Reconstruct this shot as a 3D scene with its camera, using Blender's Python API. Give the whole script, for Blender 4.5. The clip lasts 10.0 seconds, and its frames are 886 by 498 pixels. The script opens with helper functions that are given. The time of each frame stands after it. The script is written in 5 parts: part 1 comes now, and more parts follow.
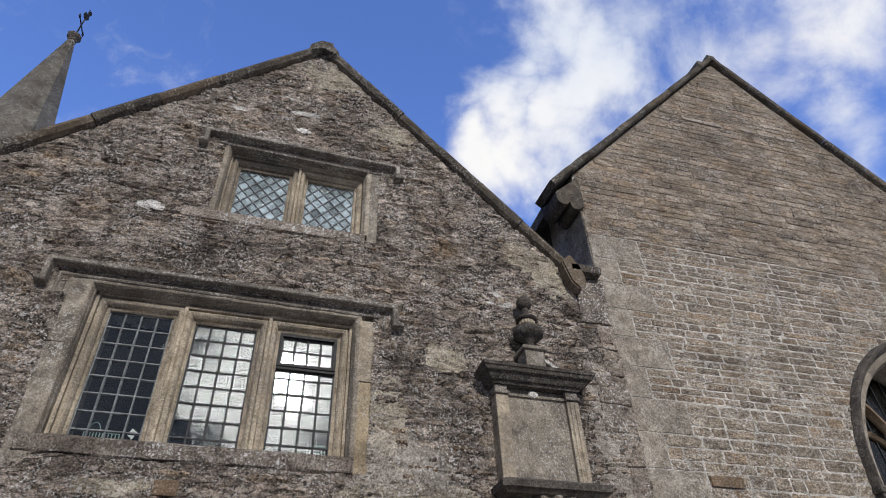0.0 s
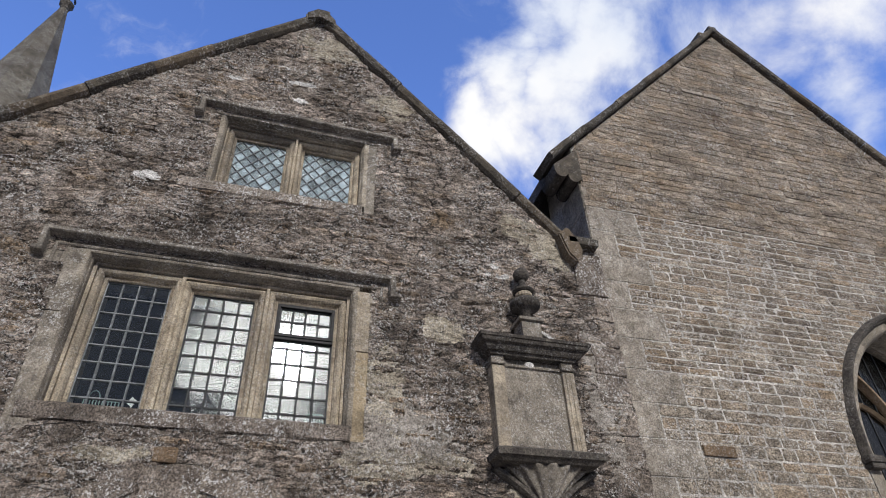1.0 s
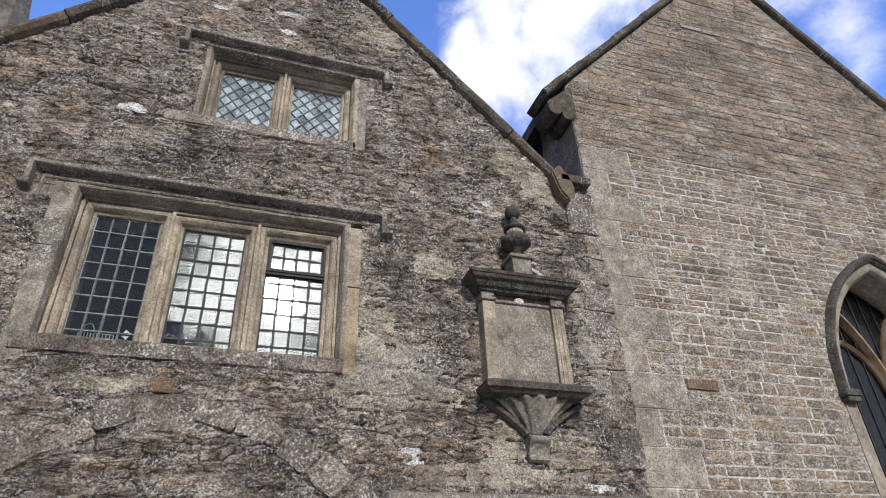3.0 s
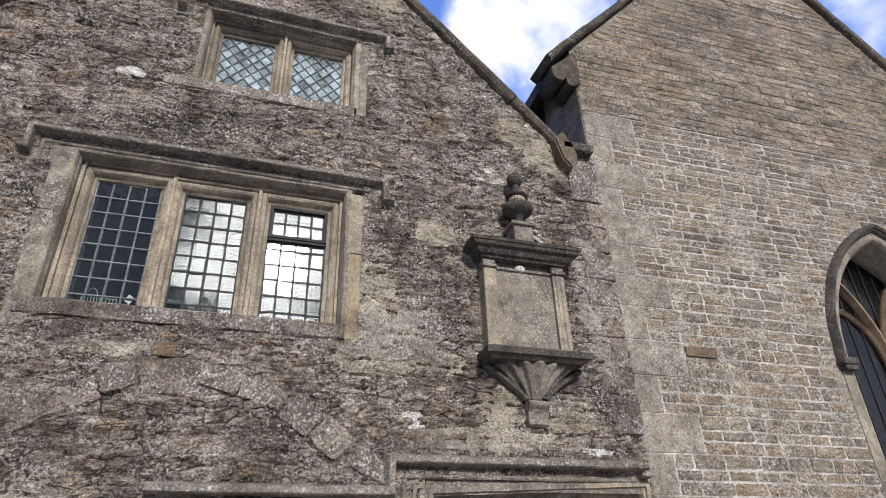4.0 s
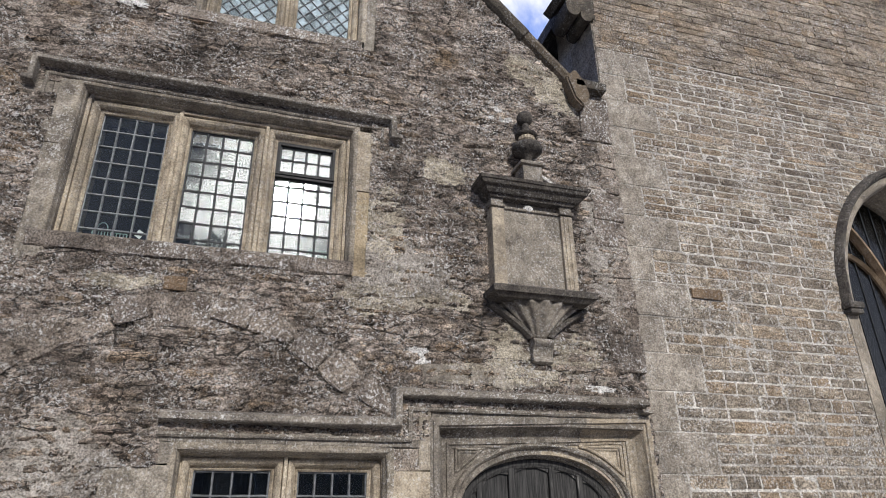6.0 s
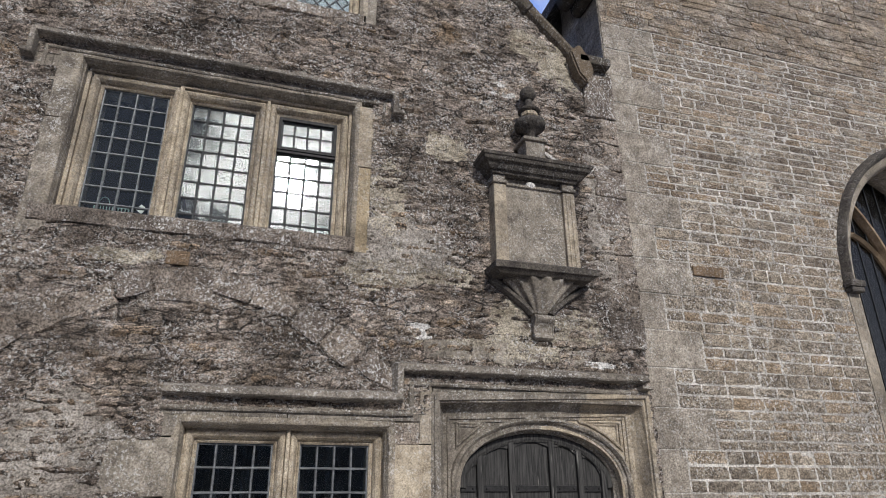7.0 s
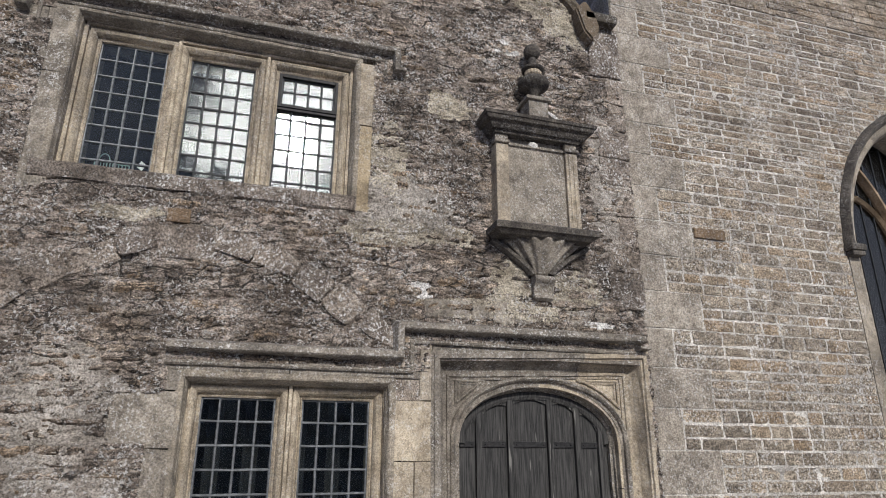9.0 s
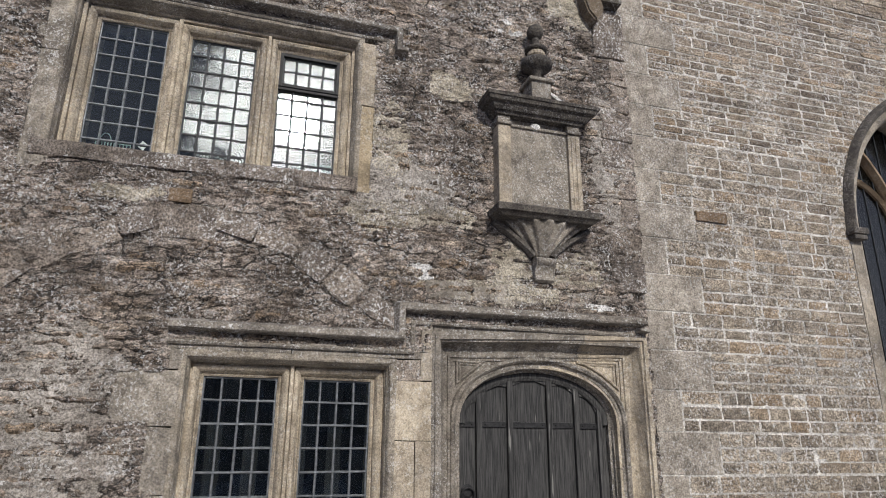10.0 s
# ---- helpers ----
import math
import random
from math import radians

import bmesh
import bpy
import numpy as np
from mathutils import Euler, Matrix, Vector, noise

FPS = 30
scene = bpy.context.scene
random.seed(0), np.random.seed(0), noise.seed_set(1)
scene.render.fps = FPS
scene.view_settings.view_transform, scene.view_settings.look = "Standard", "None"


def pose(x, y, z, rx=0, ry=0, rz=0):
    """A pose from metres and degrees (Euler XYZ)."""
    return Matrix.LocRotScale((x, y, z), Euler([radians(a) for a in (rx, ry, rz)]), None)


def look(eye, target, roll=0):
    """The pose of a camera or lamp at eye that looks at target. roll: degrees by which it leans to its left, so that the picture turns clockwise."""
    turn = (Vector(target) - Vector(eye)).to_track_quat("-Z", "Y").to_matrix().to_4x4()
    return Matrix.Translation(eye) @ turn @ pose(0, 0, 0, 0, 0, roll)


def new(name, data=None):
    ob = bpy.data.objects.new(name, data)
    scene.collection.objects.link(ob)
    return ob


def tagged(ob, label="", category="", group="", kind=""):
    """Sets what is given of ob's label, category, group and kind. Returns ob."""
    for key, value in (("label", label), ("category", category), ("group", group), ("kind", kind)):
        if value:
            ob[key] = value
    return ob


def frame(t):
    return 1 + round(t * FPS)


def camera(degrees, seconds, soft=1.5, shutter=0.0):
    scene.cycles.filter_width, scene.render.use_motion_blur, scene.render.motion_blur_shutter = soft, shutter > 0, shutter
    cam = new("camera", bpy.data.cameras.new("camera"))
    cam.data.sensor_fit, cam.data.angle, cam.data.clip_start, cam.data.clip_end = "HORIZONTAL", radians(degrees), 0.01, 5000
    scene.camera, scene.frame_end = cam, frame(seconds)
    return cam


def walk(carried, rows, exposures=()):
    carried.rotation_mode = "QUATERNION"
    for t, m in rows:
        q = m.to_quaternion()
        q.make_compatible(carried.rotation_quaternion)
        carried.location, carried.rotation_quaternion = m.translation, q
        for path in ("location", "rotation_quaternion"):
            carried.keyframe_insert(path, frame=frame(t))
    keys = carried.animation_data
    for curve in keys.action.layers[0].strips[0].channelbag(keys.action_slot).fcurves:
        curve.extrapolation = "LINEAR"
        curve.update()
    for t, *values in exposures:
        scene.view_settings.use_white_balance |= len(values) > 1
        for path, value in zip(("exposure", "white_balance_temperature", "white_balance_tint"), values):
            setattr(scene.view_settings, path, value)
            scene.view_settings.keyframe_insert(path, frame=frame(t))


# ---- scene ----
cam = camera(69.8, 10.0, soft=0.9)
PATH = [
    (0, (-1.092, -4.044, 1.627), (-0.6090, -2.5852, 2.9072), -2.58),
    (0.5, (-1.089, -4.039, 1.619), (-0.5974, -2.5610, 2.8740), -2.53),
    (1, (-1.085, -4.033, 1.611), (-0.5832, -2.5271, 2.8269), -2.43),
    (1.5, (-1.082, -4.029, 1.603), (-0.5690, -2.4949, 2.7798), -2.37),
    (2, (-1.079, -4.024, 1.596), (-0.5506, -2.4679, 2.7353), -2.39),
    (2.5, (-1.076, -4.020, 1.588), (-0.5331, -2.4433, 2.6926), -2.52),
    (4, (-1.068, -4.010, 1.569), (-0.5100, -2.3582, 2.5493), -1.97),
    (4.5, (-1.066, -4.007, 1.563), (-0.5094, -2.3343, 2.5077), -1.70),
    (5, (-1.063, -4.004, 1.557), (-0.5093, -2.3076, 2.4590), -1.45),
    (5.5, (-1.061, -4.002, 1.552), (-0.5079, -2.2828, 2.4100), -1.13),
    (7, (-1.057, -3.998, 1.537), (-0.5015, -2.2308, 2.2917), -0.50),
    (7.5, (-1.055, -3.997, 1.533), (-0.4998, -2.2179, 2.2579), -0.39),
    (8, (-1.054, -3.997, 1.529), (-0.4967, -2.2043, 2.2193), -0.20),
    (8.5, (-1.053, -3.997, 1.526), (-0.4928, -2.1952, 2.1893), -0.00),
    (9, (-1.053, -3.997, 1.523), (-0.4905, -2.1883, 2.1649), 0.03),
    (9.5, (-1.052, -3.998, 1.520), (-0.4890, -2.1801, 2.1358), 0.15),
    (10, (-1.052, -3.998, 1.517), (-0.4889, -2.1718, 2.1059), 0.39),
]
walk(cam, [(t, look(eye, target, roll)) for t, eye, target, roll in PATH],
     exposures=[(0, 0.66), (1, 0.75), (2.5, 0.97), (5.5, 1.07), (7, 0.86), (7.5, 0.87), (9, 1.01), (10, 1.03)])

# ---------------------------------------------------------------- world and sun
SUN_DIR = Vector((0.034, -0.883, 0.468)).normalized()   # towards the veiled sun, behind the viewer
world = bpy.data.worlds.new("sky")
scene.world = world
world.use_nodes = True


def N(nt, kind):
    return nt.nodes.new(kind)


def put(nt, socket, value):
    if hasattr(value, "is_linked"):
        nt.links.new(value, socket)
    elif isinstance(value, (tuple, list, Vector)) and len(value) == 3 and socket.type == "RGBA":
        socket.default_value = (*value, 1)
    else:
        socket.default_value = value


def fmath(nt, op, a, b=0.0, clamp=False):
    n = N(nt, "ShaderNodeMath")
    n.operation, n.use_clamp = op, clamp
    put(nt, n.inputs[0], a), put(nt, n.inputs[1], b)
    return n.outputs[0]


def vmath(nt, op, a, b=(0, 0, 0)):
    n = N(nt, "ShaderNodeVectorMath")
    n.operation = op
    put(nt, n.inputs[0], a), put(nt, n.inputs[1], b)
    return n.outputs["Value"] if op in ("DOT_PRODUCT", "DISTANCE", "LENGTH") else n.outputs[0]


def tnoise(nt, vec, scale, detail=4.0, rough=0.55, warp=0.0):
    n = N(nt, "ShaderNodeTexNoise")
    put(nt, n.inputs["Vector"], vec)
    n.inputs["Scale"].default_value, n.inputs["Detail"].default_value = scale, detail
    n.inputs["Roughness"].default_value, n.inputs["Distortion"].default_value = rough, warp
    return n.outputs["Fac"]


def step(nt, value, lo, hi):
    n = N(nt, "ShaderNodeMapRange")
    n.interpolation_type = "SMOOTHSTEP"
    put(nt, n.inputs["Value"], value)
    n.inputs["From Min"].default_value, n.inputs["From Max"].default_value = lo, hi
    return n.outputs["Result"]


def blend(nt, fac, a, b, kind="MIX"):
    n = N(nt, "ShaderNodeMix")
    n.data_type, n.blend_type = "RGBA", kind
    put(nt, n.inputs[0], fac), put(nt, n.inputs[6], a), put(nt, n.inputs[7], b)
    return n.outputs[2]


SKY_STRENGTH, CLOUD, GLOW = 0.15, 0.62, 6.3
nt = world.node_tree
nt.nodes.clear()
sky = N(nt, "ShaderNodeTexSky")
sky.sky_type, sky.sun_disc = "NISHITA", False
sky.sun_elevation = math.asin(SUN_DIR.z)
sky.sun_rotation = math.atan2(SUN_DIR.x, SUN_DIR.y)
sky.air_density, sky.dust_density, sky.ozone_density = 1.0, 0.1, 5.0
coord = N(nt, "ShaderNodeTexCoord").outputs["Generated"]
way = vmath(nt, "NORMALIZE", coord)
rag = tnoise(nt, way, 6.0, 10.0, 0.62, 0.3)
curl = N(nt, "ShaderNodeTexNoise")
put(nt, curl.inputs["Vector"], way)
curl.inputs["Scale"].default_value, curl.inputs["Detail"].default_value = 7.0, 6.0
bent = vmath(nt, "ADD", way, vmath(nt, "MULTIPLY", vmath(nt, "SUBTRACT", curl.outputs["Color"], (0.5, 0.5, 0.5)), (0.28, 0.28, 0.28)))
# heaps of cumulus above the roofs: direction, radius, thickness
HEAPS = [((0.34, 0.413, 0.845), 0.085, 0.9), ((0.301, 0.45, 0.841), 0.075, 0.7), ((0.275, 0.49, 0.827), 0.06, 0.7), ((0.41, 0.469, 0.782), 0.10, 1.0), ((0.376, 0.52, 0.767), 0.10, 1.1),
         ((0.298, 0.551, 0.779), 0.09, 1.0), ((0.243, 0.57, 0.785), 0.06, 0.8), ((0.345, 0.58, 0.738), 0.08, 0.9), ((0.29, 0.605, 0.741), 0.08, 1.0), ((0.455, 0.477, 0.753), 0.07, 0.7),
         ((0.443, 0.361, 0.821), 0.10, 0.35), ((0.514, 0.367, 0.775), 0.10, 0.4), ((0.598, 0.345, 0.725), 0.09, 0.4), ((0.63, 0.26, 0.735), 0.10, 0.45), ((0.672, 0.328, 0.664), 0.08, 0.5), ((0.717, 0.357, 0.598), 0.09, 0.6)]
heap = None
for d, r, w in HEAPS:
    near = fmath(nt, "MULTIPLY", w, fmath(nt, "SUBTRACT", 1.0, fmath(nt, "DIVIDE", vmath(nt, "DISTANCE", bent, d), r)))
    heap = near if heap is None else fmath(nt, "MAXIMUM", heap, near)
heap = fmath(nt, "MAXIMUM", heap, -0.5)
# the rest of the sky: broken cloud in front of the facade
south = step(nt, fmath(nt, "MULTIPLY", vmath(nt, "DOT_PRODUCT", way, (0, 1, 0)), -1.0), -0.1, 0.35)
cover = heap
cover = fmath(nt, "ADD", cover, fmath(nt, "MULTIPLY", fmath(nt, "SUBTRACT", rag, 0.5), 2.0))
cloud = step(nt, cover, -0.22, 0.85)
# thin wisps drawn out across the blue
wisp = step(nt, tnoise(nt, vmath(nt, "MULTIPLY", bent, (1.0, 1.6, 1.0)), 3.2, 7.0, 0.62, 0.8), 0.52, 0.85)
cloud = fmath(nt, "MAXIMUM", cloud, fmath(nt, "MULTIPLY", wisp, 0.55))
shade = step(nt, tnoise(nt, way, 3.5, 5.0), 0.3, 0.7)
body = blend(nt, shade, (0.74 * CLOUD, 0.80 * CLOUD, 0.92 * CLOUD), (CLOUD, CLOUD * 0.99, CLOUD * 0.98))
# the torn bright cloud that veils the sun
aim = fmath(nt, "MAXIMUM", vmath(nt, "DOT_PRODUCT", way, tuple(SUN_DIR)), 0.0)
torn = fmath(nt, "ADD", aim, fmath(nt, "MULTIPLY", fmath(nt, "SUBTRACT", tnoise(nt, way, 9.0, 7.0, 0.62, 0.5), 0.5), 0.03))
glow = fmath(nt, "MULTIPLY", step(nt, torn, 0.9850, 0.9965), GLOW)
blue = N(nt, "ShaderNodeVectorMath")
blue.operation = "SCALE"
put(nt, blue.inputs[0], blend(nt, 1.0, sky.outputs["Color"], (0.94, 0.95, 1.26), "MULTIPLY"))
blue.inputs["Scale"].default_value = SKY_STRENGTH
veil = blend(nt, step(nt, tnoise(nt, way, 3.0, 4.0, 0.5, 0.3), 0.35, 0.70), (0.145, 0.155, 0.178), (0.265, 0.268, 0.28))
mixed = blend(nt, cloud, blue.outputs[0], body)
height = N(nt, "ShaderNodeSeparateXYZ")
put(nt, height.inputs[0], way)
haze = fmath(nt, "ADD", 0.85, fmath(nt, "MULTIPLY", step(nt, height.outputs["Z"], 0.5, 0.05), 0.95))   # paler towards the horizon
veil = blend(nt, 1.0, veil, haze, "MULTIPLY")
mixed = blend(nt, fmath(nt, "MULTIPLY", south, 0.9), mixed, veil)
lit = blend(nt, 1.0, mixed, blend(nt, 1.0, (1.0, 0.985, 0.96), glow, "MULTIPLY"), "ADD")
back = N(nt, "ShaderNodeBackground")
put(nt, back.inputs["Color"], lit)
out = N(nt, "ShaderNodeOutputWorld")
nt.links.new(back.outputs[0], out.inputs["Surface"])

sun = new("sun", bpy.data.lights.new("sun", "SUN"))
sun.data.energy, sun.data.angle, sun.data.color = 1.7, radians(4), (1.0, 0.985, 0.96)
sun.matrix_world = look(SUN_DIR * 50, (0, 0, 0))

# ---------------------------------------------------------------- materials


def material(name):
    m = bpy.data.materials.new(name)
    m.use_nodes = True
    nt = m.node_tree
    bsdf = nt.nodes["Principled BSDF"]
    bsdf.inputs["Specular IOR Level"].default_value = 0.25
    return m, nt, bsdf


def scaled(nt, vec, s):
    return vmath(nt, "MULTIPLY", vec, s)


def piece_random(nt):
    a = N(nt, "ShaderNodeObjectInfo").outputs["Random"]
    b = N(nt, "ShaderNodeNewGeometry").outputs["Random Per Island"]
    return fmath(nt, "FRACT", fmath(nt, "ADD", a, b))


def stone(name, dark, mid, pale, crust=(0.05, 0.042, 0.036), crust_at=(0.5, 0.68), lichen=0.5, vary=0.0, ochre=0.0,
          relief=0.012, grain=0.004, flat=(1, 1, 1), patch=0.9, salt=0.75, mottle=0.35, pitted=0.3, facets=0.0):
    """Weathered limestone: two scales of colour, a dark crust, specks and spots of lichen."""
    m, nt, bsdf = material(name)
    pos = N(nt, "ShaderNodeNewGeometry").outputs["Position"]
    lay = scaled(nt, pos, flat)
    broad = tnoise(nt, pos, patch, 6.0, 0.62, 0.4)
    fine = tnoise(nt, lay, 9.0, 9.0, 0.62, 0.2)
    col = blend(nt, step(nt, fine, 0.32, 0.55), dark, mid)
    col = blend(nt, step(nt, fine, 0.52, 0.74), col, pale)
    if vary:
        r = piece_random(nt)
        col = blend(nt, vary, col, blend(nt, r, (0.45, 0.42, 0.4), (1.5, 1.45, 1.35)), "MULTIPLY")
        warm = step(nt, fmath(nt, "FRACT", fmath(nt, "MULTIPLY", r, 7.31)), 0.6, 1.0)
        col = blend(nt, fmath(nt, "MULTIPLY", warm, ochre), col, (0.285, 0.198, 0.118))
    elif ochre:
        col = blend(nt, fmath(nt, "MULTIPLY", step(nt, tnoise(nt, pos, 1.7, 5.0, 0.6, 0.5), 0.56, 0.72), ochre), col, (0.30, 0.19, 0.08))
    col = blend(nt, fmath(nt, "MULTIPLY", step(nt, fmath(nt, "ADD", fmath(nt, "MULTIPLY", broad, 0.7), fmath(nt, "MULTIPLY", fine, 0.3)), *crust_at), 0.85), col, crust)
    g = tnoise(nt, pos, 85.0, 5.0, 0.7)
    col = blend(nt, salt, col, blend(nt, step(nt, g, 0.33, 0.67), (0.27, 0.26, 0.25), (1.78, 1.78, 1.78)), "MULTIPLY")
    chips = []
    for size in (10.0, 26.0) if facets else ():
        cell = N(nt, "ShaderNodeTexVoronoi")
        put(nt, cell.inputs["Vector"], vmath(nt, "ADD", lay, vmath(nt, "MULTIPLY", tnoise(nt, lay, 11.0, 4.0), (0.10, 0.10, 0.10))))
        cell.inputs["Scale"].default_value, cell.inputs["Randomness"].default_value = size, 1.0
        chips.append(cell.outputs["Distance"])
        tone = vmath(nt, "DOT_PRODUCT", cell.outputs["Color"], (0.6, 0.4, 0.0))
        col = blend(nt, facets, col, blend(nt, tone, (0.5, 0.485, 0.47), (1.5, 1.5, 1.5)), "MULTIPLY")
    if facets > 0.4:
        joint = N(nt, "ShaderNodeTexVoronoi")
        joint.feature = "DISTANCE_TO_EDGE"
        put(nt, joint.inputs["Vector"], vmath(nt, "ADD", lay, vmath(nt, "MULTIPLY", tnoise(nt, lay, 9.0, 5.0, 0.65), (0.16, 0.16, 0.16))))
        joint.inputs["Scale"].default_value = 8.5
        # joints darkened in colour, for their dirt and the shade of their depth
        open_joint = fmath(nt, "MULTIPLY", step(nt, joint.outputs["Distance"], 0.07, 0.03), step(nt, tnoise(nt, pos, 4.0, 5.0, 0.7), 0.42, 0.54))
        col = blend(nt, fmath(nt, "MULTIPLY", open_joint, 0.88), col, (0.03, 0.025, 0.021))
        chips.append(fmath(nt, "MULTIPLY", open_joint, 0.5))
    mott = tnoise(nt, lay, 2.1, 9.0, 0.72, 0.3)
    col = blend(nt, mottle, col, blend(nt, step(nt, mott, 0.36, 0.64), (0.42, 0.40, 0.385), (1.5, 1.5, 1.5)), "MULTIPLY")
    # near-black specks: the shade inside small pits, put into the colour
    pit_shade = fmath(nt, "MULTIPLY", step(nt, tnoise(nt, lay, 32.0, 6.0, 0.75), 0.465, 0.415), pitted)
    col = blend(nt, pit_shade, col, (0.035, 0.03, 0.026))
    # lichen: fine specks in drifts, and round spots
    drift = step(nt, tnoise(nt, pos, 2.6, 6.0, 0.75), 0.39, 0.60)
    speck = step(nt, tnoise(nt, pos, 52.0, 5.0, 0.8), 0.545, 0.57)
    spots = N(nt, "ShaderNodeTexVoronoi")
    put(nt, spots.inputs["Vector"], blend(nt, 0.12, pos, tnoise(nt, pos, 14.0, 3.0), "ADD"))
    spots.inputs["Scale"].default_value = 13.0
    spot = fmath(nt, "MULTIPLY", step(nt, spots.outputs["Distance"], 0.2, 0.13), step(nt, tnoise(nt, pos, 3.3, 2.0), 0.56, 0.66))
    moss = fmath(nt, "MAXIMUM", fmath(nt, "MULTIPLY", drift, speck), fmath(nt, "MULTIPLY", spot, 0.45))
    col = blend(nt, fmath(nt, "MULTIPLY", moss, lichen), col, (0.7, 0.68, 0.65))
    put(nt, bsdf.inputs["Base Color"], col)
    bsdf.inputs["Roughness"].default_value = 0.93
    b1 = N(nt, "ShaderNodeBump")
    b1.inputs["Strength"].default_value, b1.inputs["Distance"].default_value = 1.0, relief
    rise = tnoise(nt, lay, 16.0, 10.0, 0.74, 0.3)
    for c, k in zip(chips, (1.1, 0.45, 1.0)):
        rise = fmath(nt, "SUBTRACT", rise, fmath(nt, "MULTIPLY", c, k * facets))
    put(nt, b1.inputs["Height"], rise)
    b2 = N(nt, "ShaderNodeBump")
    b2.inputs["Strength"].default_value, b2.inputs["Distance"].default_value = 0.8, grain
    put(nt, b2.inputs["Height"], g)
    nt.links.new(b1.outputs[0], b2.inputs["Normal"])
    nt.links.new(b2.outputs[0], bsdf.inputs["Normal"])
    return m


RUBBLE_BED = stone("rubble_bed", (0.135, 0.106, 0.086), (0.318, 0.266, 0.222), (0.52, 0.462, 0.405), crust=(0.085, 0.069, 0.057), lichen=1.0, ochre=0.5, relief=0.042, grain=0.012, flat=(1, 1, 1.9), crust_at=(0.50, 0.64), salt=0.9, mottle=0.65, pitted=0.6, facets=0.75)
RUBBLE = stone("rubble_stone", (0.135, 0.105, 0.083), (0.315, 0.262, 0.214), (0.51, 0.452, 0.385), crust=(0.10, 0.082, 0.068), lichen=0.8, vary=0.7, ochre=0.55, relief=0.035, grain=0.009, flat=(1, 1, 1.9), crust_at=(0.50, 0.64), salt=0.9, mottle=0.65, pitted=0.6, facets=0.75)
VOUSSOIR = stone("voussoir_stone", (0.133, 0.11, 0.0912), (0.245, 0.208, 0.175), (0.37, 0.327, 0.284), crust=(0.115, 0.096, 0.08), lichen=0.9, vary=0.55, relief=0.028, grain=0.008, crust_at=(0.50, 0.66), salt=0.9, mottle=0.6, pitted=0.35, facets=0.25)
ASHLAR = stone("dressed_stone", (0.235, 0.193, 0.14), (0.375, 0.315, 0.235), (0.485, 0.417, 0.322), crust=(0.125, 0.105, 0.085), lichen=0.3, vary=0.2, relief=0.010, grain=0.004, crust_at=(0.47, 0.66), patch=1.6, salt=0.4)
ASHLAR_GREY = stone("weathered_dressed_stone", (0.115, 0.099, 0.08), (0.225, 0.196, 0.16), (0.37, 0.33, 0.275), crust=(0.06, 0.05, 0.042), lichen=0.45, vary=0.2, relief=0.012, grain=0.005, crust_at=(0.48, 0.66), patch=1.8, salt=0.5)
# between the warm and the weathered dressed stone in tone
ASHLAR_HEAD = stone("midtone_dressed_stone", (0.17, 0.145, 0.112), (0.285, 0.245, 0.192), (0.41, 0.36, 0.29), crust=(0.09, 0.076, 0.062), lichen=0.4, vary=0.25, relief=0.010, grain=0.004, crust_at=(0.46, 0.64), patch=1.6, salt=0.45)
OCHRE = stone("ochre_stained_stone", (0.20, 0.155, 0.10), (0.30, 0.235, 0.15), (0.38, 0.315, 0.225), crust=(0.2, 0.18, 0.13), lichen=0.4, relief=0.012, crust_at=(0.52, 0.7), patch=2.0, salt=0.4)
HOOD = stone("sooty_hood_stone", (0.10, 0.086, 0.07), (0.19, 0.165, 0.136), (0.34, 0.305, 0.255), crust=(0.06, 0.052, 0.045), lichen=0.65, vary=0.2, relief=0.012, grain=0.005, crust_at=(0.5, 0.66), patch=2.2, salt=0.55)
DARK_STONE = stone("blackened_stone", (0.035, 0.03, 0.026), (0.07, 0.06, 0.05), (0.12, 0.105, 0.086), crust=(0.025, 0.022, 0.019), lichen=0.2, relief=0.010, grain=0.004, patch=3.0)
COPING = stone("coping_stone", (0.04, 0.034, 0.027), (0.075, 0.063, 0.049), (0.16, 0.135, 0.102), crust=(0.03, 0.026, 0.022), lichen=0.35, vary=0.35, ochre=0.25, relief=0.012, crust_at=(0.48, 0.66), patch=2.2, salt=0.5)
BLOCK = stone("squared_block", (0.169, 0.14, 0.108), (0.283, 0.241, 0.19), (0.423, 0.37, 0.302), crust=(0.12, 0.10, 0.08), lichen=0.85, vary=0.35, ochre=0.6, relief=0.03, grain=0.007, flat=(1, 1, 1.8), crust_at=(0.56, 0.76), patch=0.6, salt=1.0, mottle=0.4, pitted=0.5, facets=0.3)
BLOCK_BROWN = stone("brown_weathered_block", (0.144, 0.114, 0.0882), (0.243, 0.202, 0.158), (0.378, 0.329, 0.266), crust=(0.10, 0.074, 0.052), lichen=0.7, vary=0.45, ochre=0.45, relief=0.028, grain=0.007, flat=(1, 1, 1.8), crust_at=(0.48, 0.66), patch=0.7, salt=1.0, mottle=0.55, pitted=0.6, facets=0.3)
QUOIN = stone("quoin_stone", (0.191, 0.164, 0.132), (0.299, 0.261, 0.214), (0.409, 0.365, 0.307), crust=(0.12, 0.105, 0.09), lichen=0.5, vary=0.12, relief=0.025, grain=0.006, crust_at=(0.55, 0.75), patch=1.4, salt=0.6, mottle=0.4, pitted=0.35, facets=0.2)
RUST = stone("rust_brown_stone", (0.10, 0.068, 0.042), (0.165, 0.112, 0.068), (0.24, 0.17, 0.108), crust=(0.08, 0.058, 0.04), lichen=0.3, relief=0.02, patch=2.0, salt=0.5)
